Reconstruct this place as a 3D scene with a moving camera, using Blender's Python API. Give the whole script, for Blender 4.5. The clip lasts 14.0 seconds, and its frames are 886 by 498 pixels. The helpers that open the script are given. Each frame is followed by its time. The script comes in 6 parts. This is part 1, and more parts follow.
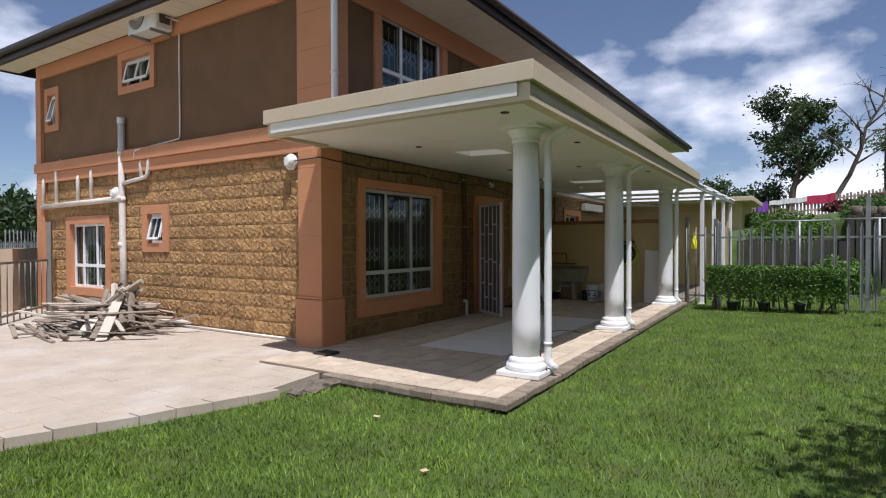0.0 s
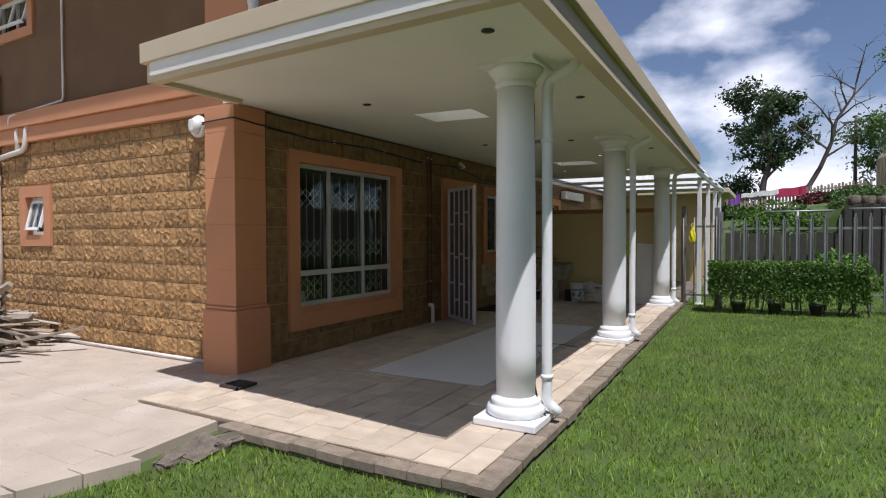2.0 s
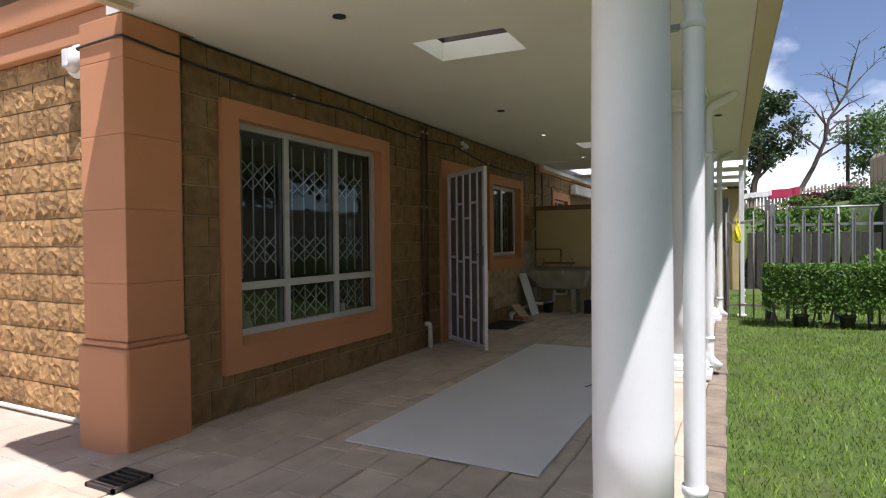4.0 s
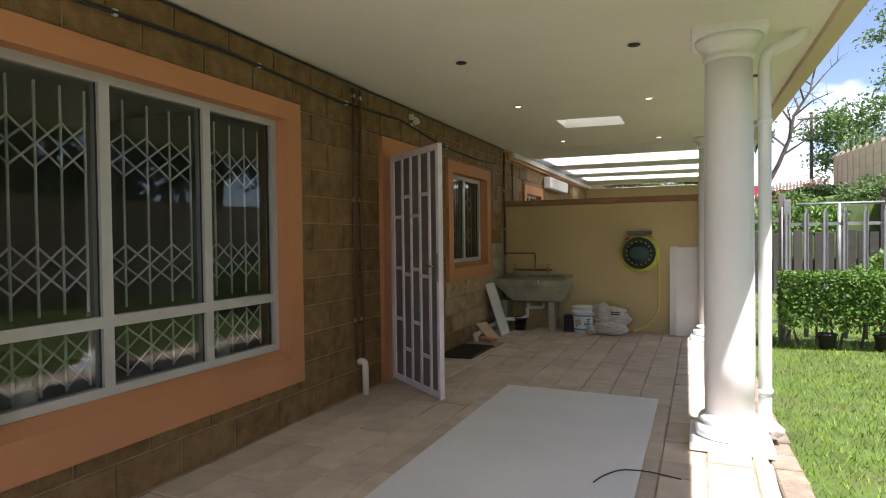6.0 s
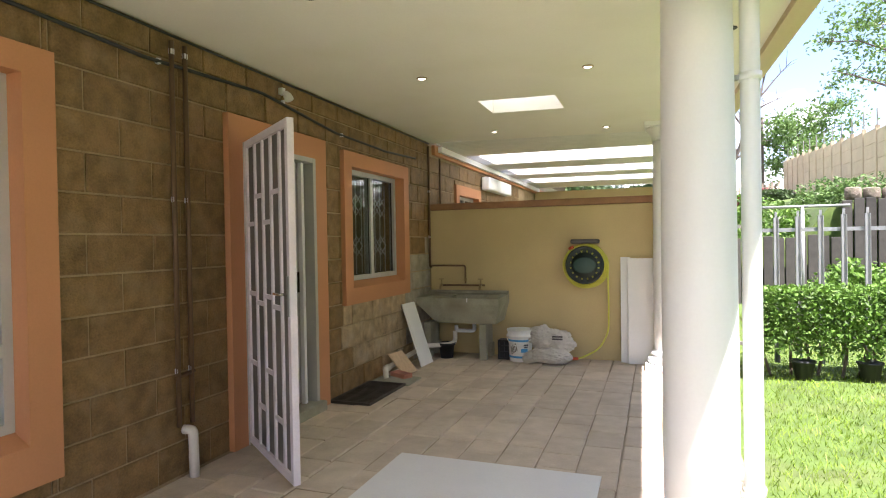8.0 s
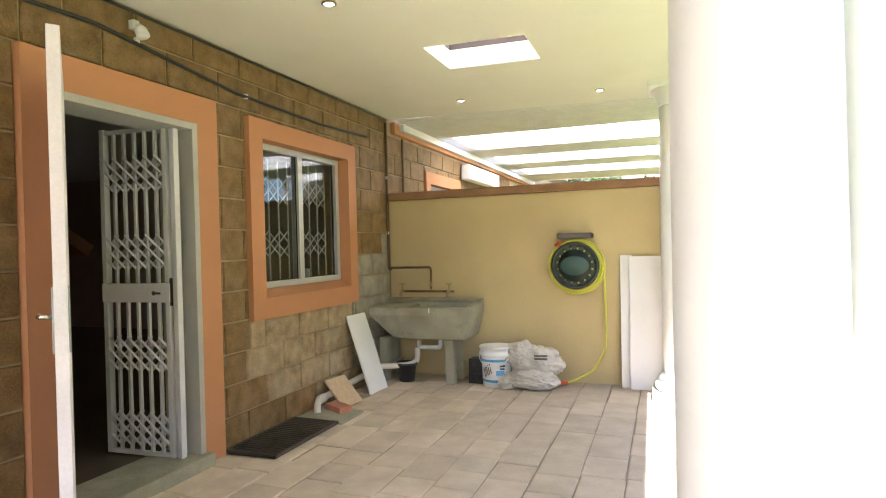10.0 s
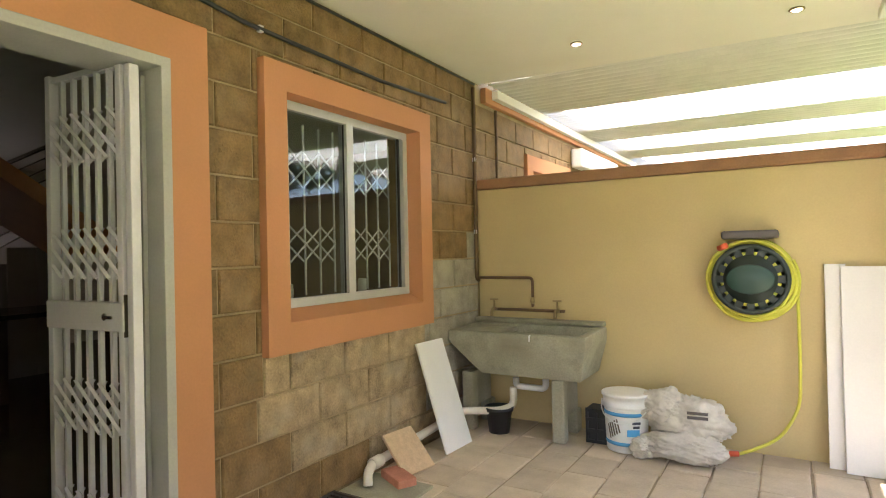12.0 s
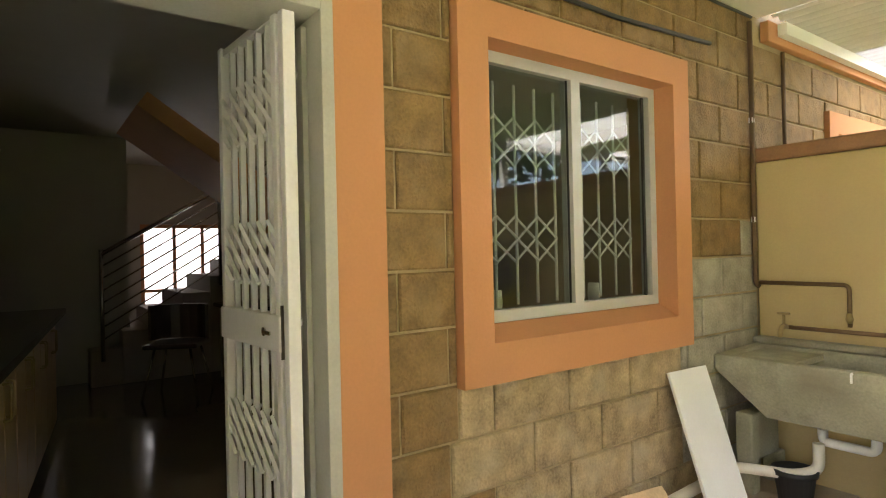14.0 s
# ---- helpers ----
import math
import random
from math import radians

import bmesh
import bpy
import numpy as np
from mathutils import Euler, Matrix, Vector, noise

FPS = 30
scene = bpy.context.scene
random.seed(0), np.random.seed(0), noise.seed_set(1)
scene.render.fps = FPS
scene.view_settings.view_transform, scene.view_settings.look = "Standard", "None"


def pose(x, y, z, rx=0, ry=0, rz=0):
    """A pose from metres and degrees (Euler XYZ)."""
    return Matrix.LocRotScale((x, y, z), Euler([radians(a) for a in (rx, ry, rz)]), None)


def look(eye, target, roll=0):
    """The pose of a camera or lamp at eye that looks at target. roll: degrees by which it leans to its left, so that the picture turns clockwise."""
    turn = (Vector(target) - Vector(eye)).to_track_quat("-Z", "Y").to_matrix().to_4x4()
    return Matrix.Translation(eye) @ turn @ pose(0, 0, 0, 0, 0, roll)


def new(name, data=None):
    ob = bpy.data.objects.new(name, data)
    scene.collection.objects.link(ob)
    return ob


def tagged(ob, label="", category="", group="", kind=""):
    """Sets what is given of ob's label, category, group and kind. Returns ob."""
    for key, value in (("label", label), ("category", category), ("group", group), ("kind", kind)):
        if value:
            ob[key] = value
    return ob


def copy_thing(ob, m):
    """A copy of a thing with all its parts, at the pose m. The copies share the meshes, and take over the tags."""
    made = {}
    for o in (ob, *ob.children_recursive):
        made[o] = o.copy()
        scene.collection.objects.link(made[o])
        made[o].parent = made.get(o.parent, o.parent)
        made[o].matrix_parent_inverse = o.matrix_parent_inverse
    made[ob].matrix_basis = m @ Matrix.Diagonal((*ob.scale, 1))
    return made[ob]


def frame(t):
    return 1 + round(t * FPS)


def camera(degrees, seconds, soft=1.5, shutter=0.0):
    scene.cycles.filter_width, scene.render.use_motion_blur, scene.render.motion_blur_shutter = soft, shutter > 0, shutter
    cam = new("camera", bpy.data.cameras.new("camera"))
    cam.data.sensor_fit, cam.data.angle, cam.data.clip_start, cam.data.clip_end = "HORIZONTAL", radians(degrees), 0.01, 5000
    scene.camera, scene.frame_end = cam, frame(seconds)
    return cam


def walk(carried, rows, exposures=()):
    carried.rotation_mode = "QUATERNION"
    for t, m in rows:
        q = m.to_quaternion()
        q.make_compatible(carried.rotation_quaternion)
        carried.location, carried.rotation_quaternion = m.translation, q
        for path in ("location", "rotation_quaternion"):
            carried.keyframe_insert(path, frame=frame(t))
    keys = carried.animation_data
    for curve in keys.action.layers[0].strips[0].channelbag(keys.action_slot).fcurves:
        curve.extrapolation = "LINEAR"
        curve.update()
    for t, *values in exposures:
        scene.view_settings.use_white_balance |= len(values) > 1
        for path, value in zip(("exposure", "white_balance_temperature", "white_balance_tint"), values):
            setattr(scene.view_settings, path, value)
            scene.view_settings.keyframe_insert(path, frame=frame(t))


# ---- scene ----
cam = camera(74.9, 14.0, soft=1.1)
PATH = [
    (0, (5.328, -5.535, 1.35), (4.248, -3.852, 1.322), -0.2),
    (0.5, (5.158, -5.175, 1.334), (4.107, -3.474, 1.3), -0.2),
    (1, (4.949, -4.792, 1.352), (3.931, -3.072, 1.306), -0.3),
    (1.5, (4.72, -4.364, 1.357), (3.721, -2.632, 1.307), -0.3),
    (2, (4.434, -3.949, 1.315), (3.449, -2.209, 1.265), -0.2),
    (2.5, (4.188, -3.593, 1.268), (3.216, -1.845, 1.225), -0.4),
    (2.7, (4.068, -3.432, 1.273), (3.106, -1.679, 1.247), 0.0),
    (4.8, (2.859, -1.619, 1.184), (1.966, 0.17, 1.151), -0.9),
    (5, (2.8, -1.451, 1.184), (1.919, 0.344, 1.149), -0.7),
    (5.5, (2.674, -0.973, 1.258), (1.824, 0.837, 1.224), -0.7),
    (6, (2.594, -0.634, 1.281), (1.782, 1.193, 1.243), -0.7),
    (6.5, (2.531, -0.263, 1.292), (1.787, 1.593, 1.264), -0.8),
    (7, (2.554, 0.11, 1.326), (1.846, 1.98, 1.296), -0.8),
    (7.5, (2.556, 0.47, 1.331), (1.861, 2.346, 1.303), -0.9),
    (8, (2.597, 0.811, 1.328), (1.907, 2.689, 1.306), -1.0),
    (8.5, (2.653, 1.187, 1.313), (1.965, 3.065, 1.306), -0.9),
    (8.7, (2.693, 1.297, 1.299), (2.01, 3.177, 1.284), -1.1),
    (10.8, (2.416, 2.796, 1.261), (1.634, 4.637, 1.258), -1.5),
    (11, (2.349, 2.959, 1.267), (1.531, 4.784, 1.267), -1.1),
    (11.4, (2.241, 3.175, 1.258), (1.335, 4.958, 1.261), -1.2),
    (11.5, (2.217, 3.207, 1.247), (1.292, 4.981, 1.248), -1.3),
    (12, (2.079, 3.456, 1.248), (1.047, 5.168, 1.26), -1.2),
    (12.5, (2.005, 3.687, 1.247), (0.839, 5.312, 1.254), -1.1),
    (13, (1.919, 3.83, 1.241), (0.55, 5.287, 1.246), -0.9),
    (13.5, (1.747, 3.965, 1.242), (0.234, 5.273, 1.256), -1.3),
    (14, (1.607, 4.079, 1.266), (-0.013, 5.251, 1.272), -1.3),
]
EXPOSURES = [(0.0, -0.04, 6000, 17), (2.7, -0.10, 6000, 18), (5.0, 0.96, 6200, 20), (5.5, 1.08, 6250, 20), (6.5, 1.60, 6400, 21), (8.5, 2.46, 6400, 21), (11.0, 3.33, 6500, 20), (12.0, 3.22, 6700, 19), (14.0, 3.34, 7100, 18)]
walk(cam, [(t, look(eye, target, roll)) for t, eye, target, roll in PATH], EXPOSURES)

# ---- light ----
SUN = Vector((0.345, -0.27, 1.0)).normalized()
world = bpy.data.worlds.new("sky")
scene.world = world
world.use_nodes = True
wn, wl = world.node_tree.nodes, world.node_tree.links
sky = wn.new("ShaderNodeTexSky")
sky.sky_type, sky.sun_disc = "NISHITA", False
sky.sun_elevation, sky.sun_rotation = math.asin(SUN.z), math.atan2(SUN.x, SUN.y)
sky.altitude, sky.dust_density, sky.ozone_density = 1200, 0.5, 2.2
wbg = wn["Background"]
wbg.inputs["Strength"].default_value = 0.082
# drifting cumulus: a soft noise over the sky's directions
wtc, wmap, wno, wra, wmix = (wn.new("ShaderNode" + k) for k in ("TexCoord", "Mapping", "TexNoise", "ValToRGB", "MixRGB"))
wmap.inputs["Scale"].default_value = (1.0, 1.0, 1.9)
wmap.inputs["Location"].default_value = (0.35, 0.1, 0.25)
wno.inputs["Scale"].default_value, wno.inputs["Detail"].default_value = 1.9, 9
wra.color_ramp.elements[0].color = (0.03, 0.03, 0.03, 1)
wra.color_ramp.elements[0].position, wra.color_ramp.elements[1].position = 0.52, 0.61
wmix.inputs["Color2"].default_value = (14.5, 14.7, 15.0, 1)
wl.new(wtc.outputs["Generated"], wmap.inputs["Vector"])
wl.new(wmap.outputs["Vector"], wno.inputs["Vector"])
wsep, wlow = wn.new("ShaderNodeSeparateXYZ"), wn.new("ShaderNodeMath")
wlow.operation, wlow.inputs[1].default_value = "MULTIPLY_ADD", -0.16
wl.new(wtc.outputs["Generated"], wsep.inputs[0])
wl.new(wsep.outputs["Z"], wlow.inputs[0])
wsum = wn.new("ShaderNodeMath")
wsum.operation, wsum.inputs[1].default_value = "ADD", 0.065
wl.new(wno.outputs["Fac"], wlow.inputs[2])
wl.new(wlow.outputs[0], wsum.inputs[0])
wl.new(wsum.outputs[0], wra.inputs["Fac"])
wl.new(wra.outputs["Color"], wmix.inputs["Fac"])
wl.new(sky.outputs["Color"], wmix.inputs["Color1"])
wl.new(wmix.outputs["Color"], wbg.inputs["Color"])
sun_data = bpy.data.lights.new("sun", "SUN")
sun_data.energy, sun_data.angle, sun_data.color = 5.0, radians(0.6), (1.0, 0.97, 0.92)
sun_lamp = new("sun", sun_data)
sun_lamp.matrix_world = look(SUN * 30, (0, 0, 0))


# ---- materials ----
def material(name, colour, rough=0.7, metal=0.0, vary=0.12, scale=6.0, fine=90.0, bump=0.15, stain=None, stain_amount=0.0,
             stain_scale=1.6, piece=0.0, island=0.0, depth=0.004, sheen=0.5):
    """A painted or mineral surface: coarse and fine variation of colour, stains, and a fine relief."""
    m = bpy.data.materials.new(name)
    m.use_nodes = True
    n, l = m.node_tree.nodes, m.node_tree.links
    b = n["Principled BSDF"]
    b.inputs["Roughness"].default_value, b.inputs["Metallic"].default_value = rough, metal
    b.inputs["Specular IOR Level"].default_value = sheen
    tc = n.new("ShaderNodeTexCoord")
    geo = n.new("ShaderNodeNewGeometry")

    def noise_at(s, detail=4):
        t = n.new("ShaderNodeTexNoise")
        t.inputs["Scale"].default_value, t.inputs["Detail"].default_value = s, detail
        l.new(geo.outputs["Position"], t.inputs["Vector"])
        return t
    coarse, grain = noise_at(scale), noise_at(fine, 3)
    add = n.new("ShaderNodeMath")
    add.operation = "MULTIPLY_ADD"
    l.new(grain.outputs["Fac"], add.inputs[0])
    add.inputs[1].default_value = 0.6
    l.new(coarse.outputs["Fac"], add.inputs[2])
    last = add
    for use, amount, out in ((piece, piece, "object"), (island, island, "island")):
        if use:
            src = n.new("ShaderNodeObjectInfo").outputs["Random"] if out == "object" else geo.outputs["Random Per Island"]
            mm = n.new("ShaderNodeMath")
            mm.operation = "MULTIPLY_ADD"
            l.new(src, mm.inputs[0])
            mm.inputs[1].default_value = amount
            l.new(last.outputs[0], mm.inputs[2])
            last = mm
    rng = n.new("ShaderNodeMapRange")
    rng.inputs["From Min"].default_value, rng.inputs["From Max"].default_value = 0.35, 1.25 + piece + island
    rng.inputs["To Min"].default_value, rng.inputs["To Max"].default_value = 1 - vary * 2, 1 + vary * 2
    l.new(last.outputs[0], rng.inputs["Value"])
    mul = n.new("ShaderNodeMixRGB")
    mul.blend_type, mul.inputs["Fac"].default_value = "MULTIPLY", 1.0
    mul.inputs["Color1"].default_value = (*colour, 1)
    l.new(rng.outputs["Result"], mul.inputs["Color2"])
    out = mul.outputs["Color"]
    if stain:
        sn = noise_at(stain_scale, 6)
        ramp = n.new("ShaderNodeMapRange")
        ramp.inputs["From Min"].default_value, ramp.inputs["From Max"].default_value = 0.5, 0.72
        ramp.inputs["To Max"].default_value = stain_amount
        l.new(sn.outputs["Fac"], ramp.inputs["Value"])
        mx = n.new("ShaderNodeMixRGB")
        l.new(ramp.outputs["Result"], mx.inputs["Fac"])
        l.new(out, mx.inputs["Color1"])
        mx.inputs["Color2"].default_value = (*stain, 1)
        out = mx.outputs["Color"]
    l.new(out, b.inputs["Base Color"])
    if bump:
        bp = n.new("ShaderNodeBump")
        bp.inputs["Strength"].default_value, bp.inputs["Distance"].default_value = bump, depth
        l.new(add.outputs[0], bp.inputs["Height"])
        l.new(bp.outputs["Normal"], b.inputs["Normal"])
    return m


def clear(name, colour, rough=0.0, ior=1.45):
    m = bpy.data.materials.new(name)
    m.use_nodes = True
    b = m.node_tree.nodes["Principled BSDF"]
    b.inputs["Base Color"].default_value = (*colour, 1)
    b.inputs["Roughness"].default_value, b.inputs["IOR"].default_value, b.inputs["Transmission Weight"].default_value = rough, ior, 1.0
    return m


def pane_glass(name, gloss=0.05):
    """Thin window glass: mostly see-through, with a mirror gloss that grows at a slant."""
    m = bpy.data.materials.new(name)
    m.use_nodes = True
    n, l = m.node_tree.nodes, m.node_tree.links
    n.remove(n["Principled BSDF"])
    mix, tr, gl, lw = n.new("ShaderNodeMixShader"), n.new("ShaderNodeBsdfTransparent"), n.new("ShaderNodeBsdfGlossy"), n.new("ShaderNodeLayerWeight")
    lw.inputs["Blend"].default_value = 0.5
    up, fr = n.new("ShaderNodeMath"), n.new("ShaderNodeMath")
    up.operation, up.inputs[1].default_value = "POWER", 4.0
    fr.operation, fr.inputs[1].default_value, fr.inputs[2].default_value = "MULTIPLY_ADD", 0.32, gloss
    l.new(lw.outputs["Facing"], up.inputs[0])
    l.new(up.outputs[0], fr.inputs[0])
    tr.inputs["Color"].default_value = (0.78, 0.82, 0.8, 1)
    gl.inputs["Roughness"].default_value = 0.01
    l.new(fr.outputs[0], mix.inputs["Fac"])
    l.new(tr.outputs[0], mix.inputs[1])
    l.new(gl.outputs[0], mix.inputs[2])
    l.new(mix.outputs[0], n["Material Output"].inputs["Surface"])
    return m


def leafy(name, colour, vary=0.35, through_light=0.35, patches=0.0):
    m = bpy.data.materials.new(name)
    m.use_nodes = True
    n, l = m.node_tree.nodes, m.node_tree.links
    b = n["Principled BSDF"]
    b.inputs["Roughness"].default_value = 0.55
    geo, hsv = n.new("ShaderNodeNewGeometry"), n.new("ShaderNodeHueSaturation")
    rng, mix, tl = n.new("ShaderNodeMapRange"), n.new("ShaderNodeMixShader"), n.new("ShaderNodeBsdfTranslucent")
    hsv.inputs["Color"].default_value = (*colour, 1)
    rng.inputs["To Min"].default_value, rng.inputs["To Max"].default_value = 1 - vary, 1 + vary
    l.new(geo.outputs["Random Per Island"], rng.inputs["Value"])
    patch, pr = n.new("ShaderNodeTexNoise"), n.new("ShaderNodeMapRange")
    patch.inputs["Scale"].default_value, patch.inputs["Detail"].default_value = 1.7, 5
    pr.inputs["From Min"].default_value, pr.inputs["From Max"].default_value = 0.3, 0.7
    pr.inputs["To Min"].default_value, pr.inputs["To Max"].default_value = 1 - patches, 1 + patches
    both = n.new("ShaderNodeMath")
    both.operation = "MULTIPLY"
    l.new(geo.outputs["Position"], patch.inputs["Vector"])
    l.new(patch.outputs["Fac"], pr.inputs["Value"])
    l.new(rng.outputs["Result"], both.inputs[0])
    l.new(pr.outputs["Result"], both.inputs[1])
    l.new(both.outputs[0], hsv.inputs["Value"])
    l.new(hsv.outputs["Color"], b.inputs["Base Color"])
    l.new(hsv.outputs["Color"], tl.inputs["Color"])
    mix.inputs["Fac"].default_value = through_light
    l.new(b.outputs[0], mix.inputs[1])
    l.new(tl.outputs[0], mix.inputs[2])
    l.new(mix.outputs[0], n["Material Output"].inputs["Surface"])
    return m


def translucent(name, colour):
    m = bpy.data.materials.new(name)
    m.use_nodes = True
    n, l = m.node_tree.nodes, m.node_tree.links
    n.remove(n["Principled BSDF"])
    mix, a, b = n.new("ShaderNodeMixShader"), n.new("ShaderNodeBsdfTranslucent"), n.new("ShaderNodeBsdfDiffuse")
    a.inputs["Color"].default_value = b.inputs["Color"].default_value = (*colour, 1)
    mix.inputs["Fac"].default_value = 0.3
    l.new(a.outputs[0], mix.inputs[1])
    l.new(b.outputs[0], mix.inputs[2])
    l.new(mix.outputs[0], n["Material Output"].inputs["Surface"])
    return m


def glowing(name, colour, strength):
    m = bpy.data.materials.new(name)
    m.use_nodes = True
    b = m.node_tree.nodes["Principled BSDF"]
    b.inputs["Emission Color"].default_value, b.inputs["Emission Strength"].default_value = (*colour, 1), strength
    return m


